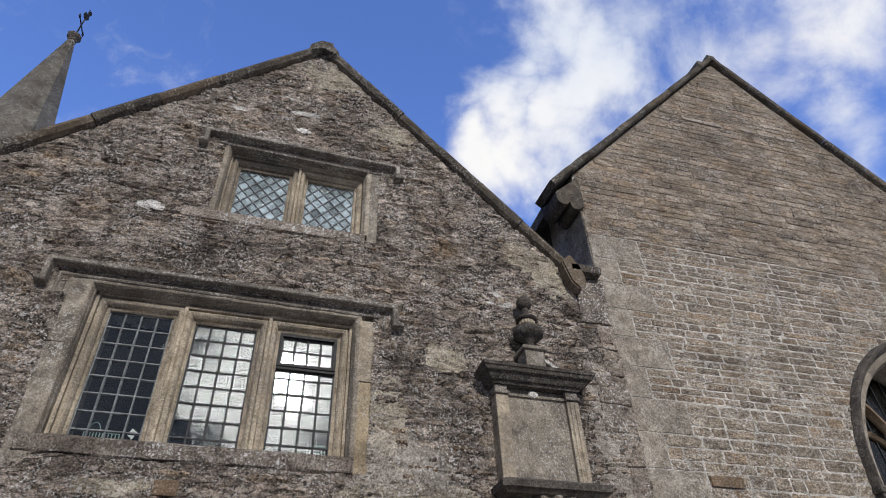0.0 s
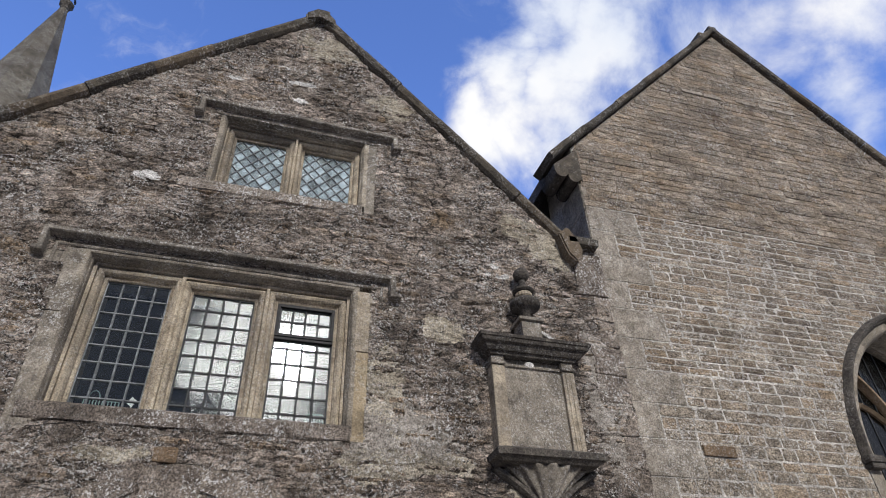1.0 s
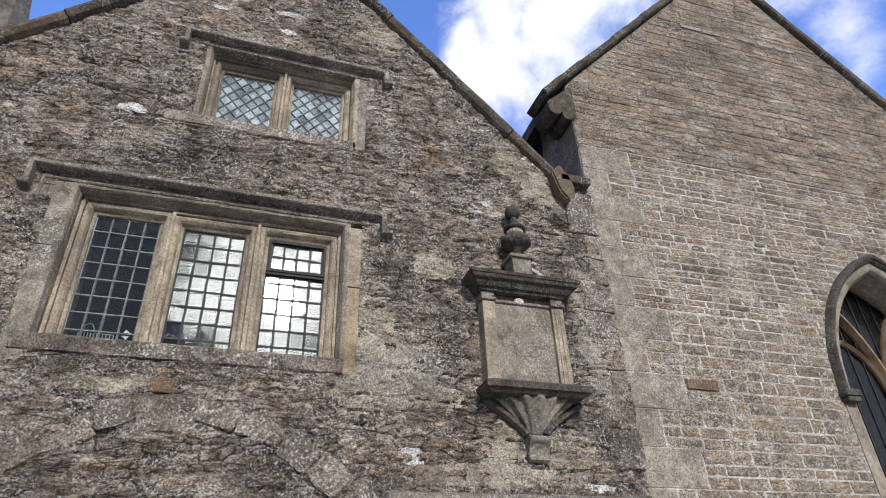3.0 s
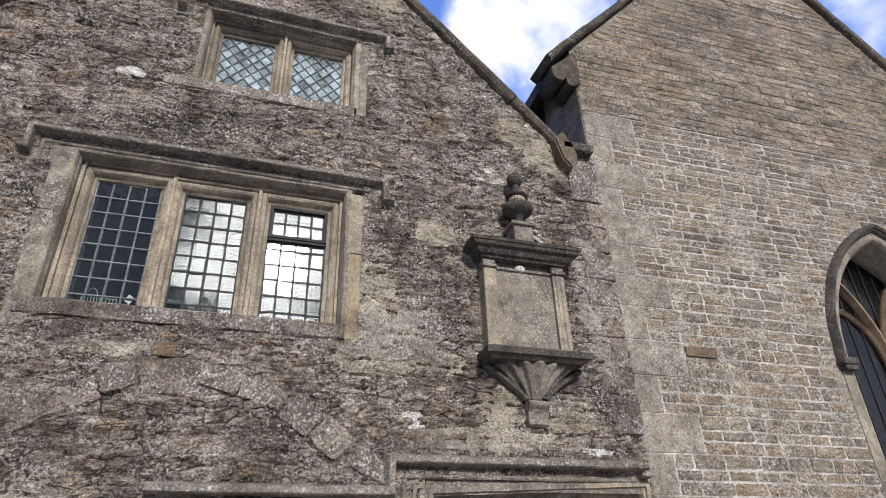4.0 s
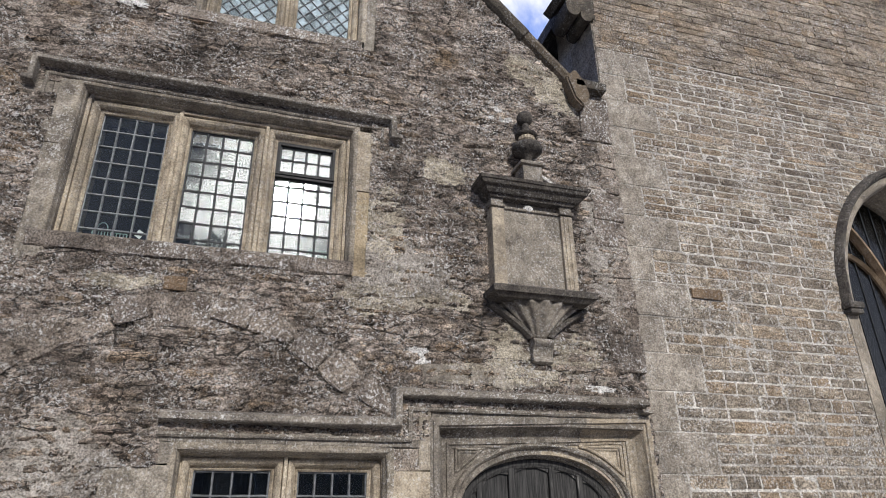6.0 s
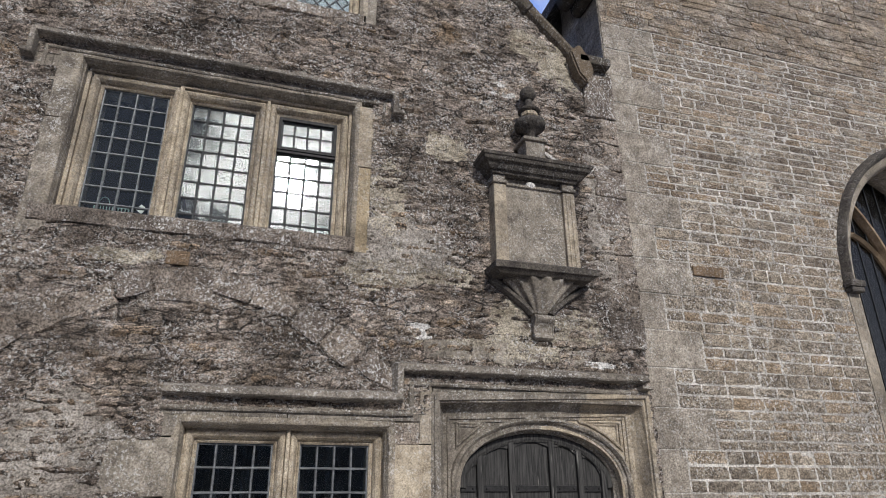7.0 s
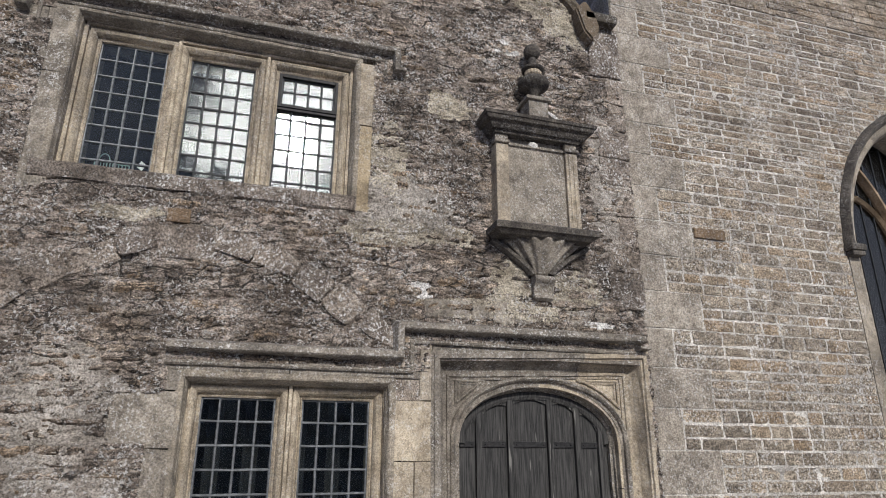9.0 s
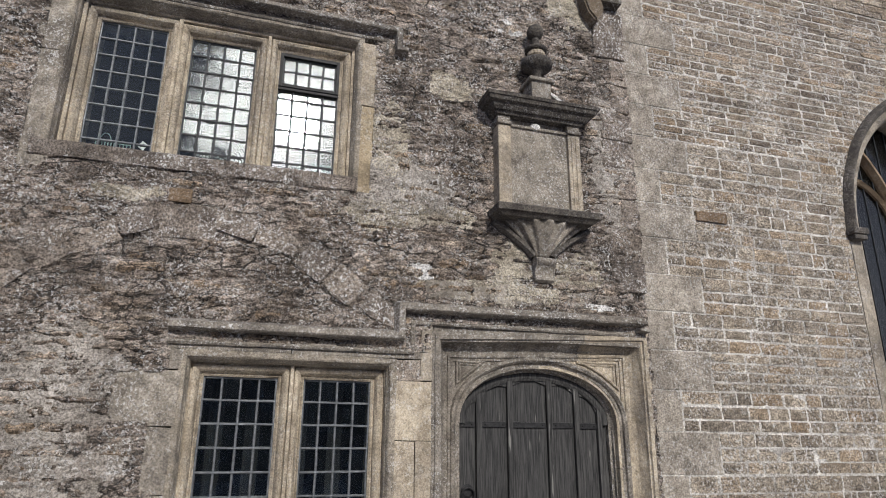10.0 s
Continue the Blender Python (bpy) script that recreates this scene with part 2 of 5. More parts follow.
MORTAR = stone("lime_mortar", (0.317, 0.29, 0.255), (0.466, 0.436, 0.392), (0.581, 0.55, 0.506), crust=(0.20, 0.175, 0.15), lichen=0.4, relief=0.02, crust_at=(0.50, 0.70), patch=0.9, salt=0.7, mottle=0.5)
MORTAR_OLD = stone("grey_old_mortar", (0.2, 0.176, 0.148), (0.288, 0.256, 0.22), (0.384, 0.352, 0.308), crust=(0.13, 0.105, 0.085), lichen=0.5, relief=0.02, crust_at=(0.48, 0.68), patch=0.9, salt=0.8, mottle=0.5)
LIMEWASH = stone("ochre_limewash", (0.2, 0.168, 0.122), (0.33, 0.287, 0.22), (0.45, 0.40, 0.325), crust=(0.16, 0.135, 0.10), lichen=0.6, relief=0.03, grain=0.008, crust_at=(0.52, 0.68), patch=2.5, salt=0.8, mottle=0.6, pitted=0.5)
PALE = stone("pale_lichen_crust", (0.4, 0.385, 0.36), (0.52, 0.5, 0.47), (0.62, 0.6, 0.57), crust=(0.3, 0.28, 0.26), lichen=0.5, relief=0.02, salt=0.8, pitted=0.3)
TRACERY = stone("brown_tracery_stone", (0.13, 0.09, 0.055), (0.21, 0.15, 0.095), (0.30, 0.23, 0.15), crust=(0.1, 0.075, 0.05), lichen=0.2, relief=0.006, salt=0.4)
SPIRE = stone("spire_stone", (0.06, 0.053, 0.042), (0.098, 0.086, 0.068), (0.16, 0.144, 0.116), lichen=0.45, relief=0.02, patch=0.5, salt=0.3, pitted=0.1)
SLATE = stone("roof_slate", (0.06, 0.05, 0.042), (0.11, 0.095, 0.08), (0.18, 0.16, 0.13), lichen=0.4, vary=0.4, relief=0.008)
GROUND = stone("gravel_ground", (0.345, 0.322, 0.287), (0.483, 0.454, 0.408), (0.598, 0.564, 0.517), lichen=0.2, relief=0.02, grain=0.008)


def oak():
    m, nt, bsdf = material("weathered_oak")
    pos = N(nt, "ShaderNodeNewGeometry").outputs["Position"]
    line = scaled(nt, pos, (30, 30, 1.6))
    n1 = tnoise(nt, line, 3.0, 8.0, 0.65, 0.4)
    col = blend(nt, step(nt, n1, 0.3, 0.72), (0.012, 0.0115, 0.011), (0.07, 0.066, 0.062))
    r = piece_random(nt)
    col = blend(nt, 0.5, col, blend(nt, r, (0.6, 0.6, 0.6), (1.4, 1.4, 1.4)), "MULTIPLY")
    pale = fmath(nt, "MULTIPLY", step(nt, tnoise(nt, scaled(nt, pos, (26, 26, 2.2)), 1.0, 3.0), 0.66, 0.72), 0.35)
    col = blend(nt, pale, col, (0.33, 0.31, 0.28))
    put(nt, bsdf.inputs["Base Color"], col)
    bsdf.inputs["Roughness"].default_value = 0.75
    b = N(nt, "ShaderNodeBump")
    b.inputs["Strength"].default_value, b.inputs["Distance"].default_value = 0.7, 0.004
    put(nt, b.inputs["Height"], n1)
    nt.links.new(b.outputs[0], bsdf.inputs["Normal"])
    return m


def plain(name, color, rough=0.6, metal=0.0, bump=0.002, scale=40.0, spread=0.35):
    m, nt, bsdf = material(name)
    pos = N(nt, "ShaderNodeNewGeometry").outputs["Position"]
    n1 = tnoise(nt, pos, scale, 6.0, 0.65)
    low, high = tuple(c * (1 - spread) for c in color), tuple(c * (1 + spread) for c in color)
    put(nt, bsdf.inputs["Base Color"], blend(nt, step(nt, n1, 0.3, 0.7), low, high))
    bsdf.inputs["Roughness"].default_value, bsdf.inputs["Metallic"].default_value = rough, metal
    b = N(nt, "ShaderNodeBump")
    b.inputs["Strength"].default_value, b.inputs["Distance"].default_value = 0.6, bump
    put(nt, b.inputs["Height"], n1)
    nt.links.new(b.outputs[0], bsdf.inputs["Normal"])
    return m


def glass(name, tint, rough, wave, film_mix=0.0):
    m, nt, bsdf = material(name)
    pos = N(nt, "ShaderNodeNewGeometry").outputs["Position"]
    nt.nodes.remove(bsdf)
    clear = N(nt, "ShaderNodeBsdfTransparent")
    clear.inputs["Color"].default_value = (*tint, 1)
    gloss = N(nt, "ShaderNodeBsdfGlossy")
    gloss.inputs["Roughness"].default_value = rough
    b = N(nt, "ShaderNodeBump")
    b.inputs["Strength"].default_value, b.inputs["Distance"].default_value = 0.35, wave
    put(nt, b.inputs["Height"], tnoise(nt, pos, 11.0, 2.0))
    nt.links.new(b.outputs[0], gloss.inputs["Normal"])
    fr = N(nt, "ShaderNodeFresnel")
    fr.inputs["IOR"].default_value = 1.55
    mx = N(nt, "ShaderNodeMixShader")
    nt.links.new(fr.outputs[0], mx.inputs[0])
    nt.links.new(clear.outputs[0], mx.inputs[1])
    nt.links.new(gloss.outputs[0], mx.inputs[2])
    last = mx
    if film_mix:
        # a pale blue-grey diffuse film, uneven from pane to pane
        film = N(nt, "ShaderNodeBsdfDiffuse")
        film.inputs["Color"].default_value = (0.5, 0.58, 0.63, 1)
        last = N(nt, "ShaderNodeMixShader")
        put(nt, last.inputs[0], fmath(nt, "MULTIPLY", fmath(nt, "ADD", 0.25, piece_random(nt)), fmath(nt, "MULTIPLY", step(nt, tnoise(nt, pos, 9.0, 5.0), 0.2, 0.8), film_mix)))
        nt.links.new(mx.outputs[0], last.inputs[1])
        nt.links.new(film.outputs[0], last.inputs[2])
    nt.links.new(last.outputs[0], nt.nodes["Material Output"].inputs["Surface"])
    return m


OAK = oak()
IRON = plain("wrought_iron", (0.025, 0.024, 0.024), 0.6, 0.6)
LEAD = plain("lead_came", (0.10, 0.104, 0.108), 0.55, 0.5)
LEAD_DARK = plain("dark_lead_came", (0.035, 0.036, 0.038), 0.55, 0.4)
GLASS = glass("leaded_glass", (0.8, 0.84, 0.83), 0.03, 0.003, 0.004)
GLASS_OLD = glass("old_quarry_glass", (0.7, 0.76, 0.74), 0.08, 0.01, 0.6)
GLASS_DARK = glass("dark_church_glass", (0.25, 0.25, 0.25), 0.12, 0.01, 0.0)
# near-black: the dimness of the rooms is put into this colour
DIM_PLASTER = plain("dim_room_plaster", (0.04, 0.038, 0.035), 0.9, 0.0, 0.004, 6.0, 0.2)
MINT = plain("mint_painted_metal", (0.22, 0.31, 0.28), 0.5, 0.0, 0.001, 60.0, 0.15)
CARD = plain("white_card", (0.7, 0.7, 0.66), 0.8, 0.0, 0.001, 60.0, 0.08)
CLOTH = plain("grey_curtain_cloth", (0.055, 0.055, 0.055), 0.95, 0.0, 0.003, 30.0, 0.25)

# ---------------------------------------------------------------- building kit


def mesh_of(name, bm, mat, smooth=False):
    me = bpy.data.meshes.new(name)
    bmesh.ops.recalc_face_normals(bm, faces=bm.faces)
    bm.to_mesh(me)
    bm.free()
    me.materials.append(mat)
    if smooth:
        me.polygons.foreach_set("use_smooth", [True] * len(me.polygons))
    return me


def part(name, bm, mat, parent=None, label="", smooth=False):
    ob = new(name, mesh_of(name, bm, mat, smooth))
    ob.parent = parent
    if label:
        tagged(ob, label)
    return ob


def raw(name, verts, faces, mat, parent=None, smooth=False):
    me = bpy.data.meshes.new(name)
    me.from_pydata(verts, [], faces)
    me.materials.append(mat)
    if smooth:
        me.polygons.foreach_set("use_smooth", [True] * len(me.polygons))
    ob = new(name, me)
    ob.parent = parent
    return ob


def base(name, label, category, kind="", group=""):
    return tagged(new(name), label, category, group, kind)


def box(bm, x0, x1, y0, y1, z0, z1, bevel=0.0, wear=0.0):
    vs = [bm.verts.new((x, y, z)) for x in (x0, x1) for y in (y0, y1) for z in (z0, z1)]
    fs = [bm.faces.new([vs[i] for i in f]) for f in ((0, 1, 3, 2), (4, 6, 7, 5), (0, 4, 5, 1), (2, 3, 7, 6), (0, 2, 6, 4), (1, 5, 7, 3))]
    if wear:
        for v in vs:
            v.co += Vector((random.uniform(-wear, wear), 0, random.uniform(-wear, wear)))
    if bevel:
        es = list({e for f in fs for e in f.edges})
        bmesh.ops.bevel(bm, geom=es, offset=bevel, segments=2, affect="EDGES", profile=0.6)


def boxed(name, dims, mat, parent, bevel=0.006, wear=0.003, label=""):
    bm = bmesh.new()
    box(bm, *dims, bevel=bevel, wear=wear)
    return part(name, bm, mat, parent, label)


def prism(bm, outline, y0, y1):
    """A flat shape in x and z, drawn out from y0 to y1."""
    a = [bm.verts.new((x, y0, z)) for x, z in outline]
    b = [bm.verts.new((x, y1, z)) for x, z in outline]
    bm.faces.new(a), bm.faces.new(b[::-1])
    for i in range(len(a)):
        j = (i + 1) % len(a)
        bm.faces.new((a[i], b[i], b[j], a[j]))


def finer(path, gap):
    out = [path[0]]
    for p, q in zip(path, path[1:]):
        n = max(1, int(math.dist(p, q) / gap))
        out += [(p[0] + (q[0] - p[0]) * i / n, p[1] + (q[1] - p[1]) * i / n) for i in range(1, n + 1)]
    return out


def sweep(bm, path, prof, gap=0.0, wear=0.0):
    """Draws a closed profile of (offset to the path's left, y) along a path in x and z, with mitred corners."""
    if gap:
        path = finer(path, gap)
    dirs = [Vector((q[0] - p[0], q[1] - p[1])).normalized() for p, q in zip(path, path[1:])]
    rings = []
    for i, p in enumerate(path):
        d0, d1 = dirs[max(0, i - 1)], dirs[min(len(dirs) - 1, i)]
        n0, n1 = Vector((-d0.y, d0.x)), Vector((-d1.y, d1.x))
        m = (n0 + n1) / (1 + n0.dot(n1))
        ring = []
        for u, y in prof:
            k = noise.noise(Vector((p[0] * 7 + u * 30, p[1] * 7, y * 40))) * wear
            ring.append(bm.verts.new((p[0] + m.x * (u + k), y + k, p[1] + m.y * (u + k))))
        rings.append(ring)
    for a, b in zip(rings, rings[1:]):
        for i in range(len(prof)):
            j = (i + 1) % len(prof)
            bm.faces.new((a[i], a[j], b[j], b[i]))
    bm.faces.new(rings[0]), bm.faces.new(rings[-1][::-1])


def lathe(bm, prof, centre, seg=20, flute=0.0):
    rings = []
    for r, z in prof:
        ring = []
        for i in range(seg):
            a = 2 * math.pi * i / seg
            k = r * (1 + flute * (i % 2))
            ring.append(bm.verts.new((centre[0] + k * math.cos(a), centre[1] + k * math.sin(a), centre[2] + z)))
        rings.append(ring)
    for a, b in zip(rings, rings[1:]):
        for i in range(seg):
            j = (i + 1) % seg
            bm.faces.new((a[i], a[j], b[j], b[i]))
    bm.faces.new(rings[0][::-1]), bm.faces.new(rings[-1])


def lattice(x, z, seed):
    h = np.sin(x * 127.1 + z * 311.7 + seed * 74.7) * 43758.5453
    return h - np.floor(h)


def grain2(x, z, seed=0):
    xi, zi = np.floor(x), np.floor(z)
    fx, fz = x - xi, z - zi
    fx, fz = fx * fx * (3 - 2 * fx), fz * fz * (3 - 2 * fz)
    a, b = lattice(xi, zi, seed), lattice(xi + 1, zi, seed)
    c, d = lattice(xi, zi + 1, seed), lattice(xi + 1, zi + 1, seed)
    return (a * (1 - fx) + b * fx) * (1 - fz) + (c * (1 - fx) + d * fx) * fz


def rough2(x, z, seed=0, octaves=4):
    total, amp = 0.0, 0.5
    for o in range(octaves):
        total = total + amp * grain2(x * 2 ** o, z * 2 ** o, seed + o)
        amp *= 0.5
    return total


def relief_sheet(name, x0, x1, z0, z1, dx, dz, keep, height, mat, parent):
    """A finely divided wall face whose y follows height(x, z), left out where keep(x, z) is false."""
    xs, zs = np.arange(x0, x1 + dx / 2, dx), np.arange(z0, z1 + dz / 2, dz)
    gx, gz = np.meshgrid(xs, zs)
    gy = height(gx, gz)
    nx, nz = len(xs), len(zs)
    cx, cz = gx[:-1, :-1] + dx / 2, gz[:-1, :-1] + dz / 2
    ok = keep(cx, cz).ravel()
    idx = (np.arange(nz - 1)[:, None] * nx + np.arange(nx - 1)[None, :]).ravel()[ok]
    quads = np.stack([idx, idx + 1, idx + nx + 1, idx + nx], 1)
    used, inv = np.unique(quads, return_inverse=True)
    verts = np.stack([gx.ravel(), gy.ravel(), gz.ravel()], 1)[used]
    return raw(name, verts.tolist(), inv.reshape(-1, 4).tolist(), mat, parent, smooth=True)


def in_rects(x, z, rects):
    hit = np.zeros(np.shape(x), bool)
    for a, b, c, d in rects:
        hit |= (x > a) & (x < b) & (z > c) & (z < d)
    return hit


def wall_core(name, x0, x1, top, openings, y0, y1, mat, parent, marks=()):
    """The thickness of a wall as upright slices that leave its openings free; top(x) is its height."""
    cuts = sorted({x0, x1, *marks, *[v for o in openings for v in o[:2]]})
    bm = bmesh.new()
    for a, b in zip(cuts, cuts[1:]):
        m = (a + b) / 2
        low = 0.0
        for o in sorted((o for o in openings if o[0] < m < o[1]), key=lambda o: o[2]):
            if o[2] > low:
                prism(bm, [(a, low), (b, low), (b, o[2]), (a, o[2])], y0, y1)
            low = o[3]
        prism(bm, [(a, low), (b, low), (b, top(b)), (a, top(a))], y0, y1)
    return part(name, bm, mat, parent)


def stone_shape(seed, nx=6, nz=4, rim_at=0.3, jag=0.45, wobble=0.05, round_off=0.10):
    """A rough-faced stone, one unit wide and high, its face towards -y; back edge at y = 0."""
    rnd = random.Random(seed)
    verts, faces = [], []
    for j in range(nz):
        for i in range(nx):
            u, v = i / (nx - 1) - 0.5, j / (nz - 1) - 0.5
            rim = min(i, nx - 1 - i, 1) * min(j, nz - 1 - j, 1)
            pull = 1 - round_off * (abs(2 * u) ** 4) * (abs(2 * v) ** 2)
            verts.append((u * pull + rnd.uniform(-0.03, 0.03), -(rim_at + (1 - rim_at) * rim) * rnd.uniform(1 - jag, 1.0), v * pull + rnd.uniform(-wobble, wobble)))
    for j in range(nz - 1):
        for i in range(nx - 1):
            a = j * nx + i
            faces.append((a, a + 1, a + nx + 1, a + nx))
    rim_ids = [i for i in range(nx)] + [j * nx + nx - 1 for j in range(1, nz)] + [(nz - 1) * nx + i for i in range(nx - 2, -1, -1)] + [j * nx for j in range(nz - 2, 0, -1)]
    n = len(verts)
    verts += [(verts[i][0], 1.2, verts[i][2]) for i in rim_ids]
    for k in range(len(rim_ids)):
        m = (k + 1) % len(rim_ids)
        faces.append((rim_ids[m], rim_ids[k], n + k, n + m))
    return verts, faces


def courses(x0, x1, z0, z1, hs, ls, gap, rnd):
    """Irregular courses of stones: centre x, centre z, width, height."""
    z = z0
    while z < z1:
        h = rnd.uniform(*hs)
        x = x0 - rnd.uniform(0, ls[1])
        while x < x1:
            w = rnd.uniform(*ls)
            yield x + w / 2, z + h / 2, w - gap, h - gap
            x += w
        z += h


def lay_stones(rows, shapes, depth, mat, parent, piece_name, rest_name, near, limit, turn=0.0, rnd=random):
    """Stones near the viewer as pieces of their own, the others joined into one mesh."""
    meshes = []
    for k, (v, f) in enumerate(shapes):
        me = bpy.data.meshes.new(piece_name)
        me.from_pydata(v, [], f)
        me.materials.append(mat)
        meshes.append(me)
    verts, faces, made = [], [], 0
    for x, z, w, h in rows:
        k = rnd.randrange(len(shapes))
        d, a = depth * rnd.uniform(0.5, 1.0), radians(rnd.uniform(-turn, turn))
        if made < limit and near(x, z):
            ob = new(piece_name, meshes[k])
            ob.parent = parent
            ob.matrix_basis = Matrix.Translation((x, 0, z)) @ Matrix.Rotation(a, 4, "Y") @ Matrix.Diagonal((w, d, h, 1))
            made += 1
            continue
        n, c, s = len(verts), math.cos(a), math.sin(a)
        for vx, vy, vz in shapes[k][0]:
            px, pz = vx * w, vz * h
            verts.append((x + c * px + s * pz, vy * d, z - s * px + c * pz))
        faces += [tuple(n + i for i in f) for f in shapes[k][1]]
    ob = raw(rest_name, verts, faces, mat, parent)
    tagged(ob, kind="stuff")
    return ob


# ---------------------------------------------------------------- ground
bm = bmesh.new()
bmesh.ops.create_grid(bm, x_segments=40, y_segments=40, size=1500)
ground = part("ground", bm, GROUND)
tagged(ground, "grey trodden gravel ground before the walls", "ground", kind="structure")

# plain unseen wall, added behind the viewer to darken the low window's reflections
bm = bmesh.new()
box(bm, -45, 45, -24.6, -24, 0, 6.0)
tagged(part("wall_5", bm, RUBBLE_BED), "plain dark stone wall added unseen behind the viewer", "wall", kind="structure")

# ---------------------------------------------------------------- left gabled wall
APEX_X, APEX_Z, LEFT_X, RIGHT_X = -1.0, 7.63, -4.0, 1.76
SLOPE_L, SLOPE_R = 1.0, 1.046


def gable_top(x):
    return np.where(np.asarray(x) < APEX_X, APEX_Z - SLOPE_L * (APEX_X - np.asarray(x)), APEX_Z - SLOPE_R * (np.asarray(x) - APEX_X))


def left_top(x):
    return float(gable_top(x))


# openings through the wall: x0, x1, z0, z1
BIG, ATTIC, LOW, DOOR = (-2.33, -0.45, 3.13, 4.36), (-1.69, -0.42, 5.12, 5.97), (-1.40, -0.14, 0.52, 2.03), (0.10, 1.74, 0.0, 2.27)
wall_left = base("wall_1", "weathered grey-brown rubble stone gable wall with lichen", "wall", "structure")
wall_core("core", LEFT_X, RIGHT_X, left_top, [BIG, ATTIC, LOW, DOOR], 0.07, 0.55, RUBBLE_BED, wall_left, marks=(APEX_X,))

# dressed areas that the rubble leaves free
DRESSED = [(-2.43, -0.35, 3.14, 4.40), (-2.62, -2.42, 4.22, 4.32), (-2.42, -2.3, 3.08, 3.2), (-1.70, -0.34, 5.10, 6.0), (-1.46, 0.1, 0.55, 2.09), (-1.725, -1.38, 1.625, 1.905), (-1.53, -1.38, 1.26, 1.64), (-1.645, -1.38, 0.55, 1.22), (0.10, 1.73, 0.0, 2.29)]
ARCH_C, ARCH_R0, ARCH_R1 = (-1.401, 1.397), 1.345, 1.505


def in_arch(x, z):
    r = np.hypot(np.asarray(x) - ARCH_C[0], np.asarray(z) - ARCH_C[1])
    return (r > ARCH_R0 - 0.01) & (r < ARCH_R1 + 0.02) & (np.asarray(x) < -0.32) & (np.asarray(z) > 1.9)


def rubble_height(x, z):
    warp = 0.5 * rough2(x * 1.3, z * 1.3, 5, 3)
    ledge = rough2(x * 4.5 + warp, z * 17.0 + 2.5 * warp, 11, 4)
    crack = 1 - np.abs(2 * rough2(x * 3.6 + 2 * warp, z * 14.0 + 3 * warp, 77, 4) / 0.94 - 1)
    chip = rough2(x * 22.0, z * 42.0, 23, 3)
    pit = np.maximum(0, rough2(x * 8.0, z * 20.0, 41, 3) - 0.58)
    return 0.008 - 0.042 * np.maximum(0.2, ledge) - 0.026 * chip + 0.09 * pit + 0.022 * np.maximum(0, crack - 0.90) / 0.10


relief_sheet("face", LEFT_X, RIGHT_X, 0.0, 7.65, 0.017, 0.011,
             lambda x, z: (z < gable_top(x) - 0.02) & ~in_rects(x, z, DRESSED),
             rubble_height, RUBBLE_BED, wall_left)

# voussoirs of the blocked arch
rnd = random.Random(4)
a = 0.62
while a < 2.55:
    da = rnd.uniform(0.15, 0.27)
    bm = bmesh.new()
    r0, r1 = ARCH_R0 + rnd.uniform(-0.03, 0.03), ARCH_R1 + rnd.uniform(-0.05, 0.03)
    ring = [(a + 0.002, r0), (a + da / 2, r0), (a + da - 0.002, r0), (a + da - 0.002, r1), (a + da / 2, r1), (a + 0.002, r1)]
    y = rnd.uniform(-0.037, -0.028)
    if ARCH_C[0] + r1 * math.cos(a) < -0.3:
        prism(bm, [(ARCH_C[0] + r * math.cos(t), ARCH_C[1] + r * math.sin(t)) for t, r in ring], y, 0.03)
        for v in bm.verts:
            v.co += Vector((rnd.uniform(-0.018, 0.018), rnd.uniform(-0.006, 0.006), rnd.uniform(-0.018, 0.018)))
        bmesh.ops.bevel(bm, geom=list(bm.edges), offset=0.009, segments=2, affect="EDGES")
        part("voussoir", bm, VOUSSOIR, wall_left)
    a += da
bm = bmesh.new()
prism(bm, [(-0.395, 2.354), (-0.297, 2.485), (-0.071, 2.264), (-0.137, 2.204), (-0.327, 2.304)], -0.035, 0.03)
bmesh.ops.bevel(bm, geom=list(bm.edges), offset=0.01, segments=2, affect="EDGES")
part("skewback", bm, VOUSSOIR, wall_left, "grey slanting flat stone at the foot of the arch")

# pale dressed blocks let into the rubble above the door and under the coping
for d in ((0.05, 0.37, 2.44, 2.58), (0.38, 0.68, 2.44, 2.59), (0.69, 0.85, 2.44, 2.60), (1.1, 1.45, 2.45, 2.56)):
    boxed("block", (d[0], d[1], -0.028, 0.04, d[2], d[3]), ASHLAR_GREY, wall_left, 0.012, 0.012)
boxed("block", (0.71, 0.84, -0.033, 0.04, 2.47, 2.61), LIMEWASH, wall_left, 0.01, 0.01)
for z in np.arange(2.6, 4.4, 0.25):
    w = 0.16 if int(z * 10) % 2 else 0.28
    boxed("quoin", (RIGHT_X - w, RIGHT_X + 0.005, -0.03, 0.07, z, z + 0.236), VOUSSOIR, wall_left, 0.016, 0.012)

boxed("block", (-1.595, -1.461, -0.036, 0.04, 2.937, 3.018), RUST, wall_left, 0.012, 0.01)

# patches of old limewash and pale crusts that cling to the rubble: x, z, half width, half height
def cling(x, z, rx, rz, mat, name, seed):
    def keep(gx, gz):
        return np.hypot((gx - x) / rx, (gz - z) / rz) + 1.3 * (rough2(gx * 9, gz * 14, seed, 4) - 0.47) < 0.8
    relief_sheet(name, x - rx, x + rx, z - rz, z + rz, 0.014, 0.010, lambda gx, gz: keep(gx, gz) & ~in_rects(gx, gz, DRESSED) & (gz < gable_top(gx) - 0.02), lambda gx, gz: rubble_height(gx, gz) * 0.8 - 0.007, mat, wall_left)


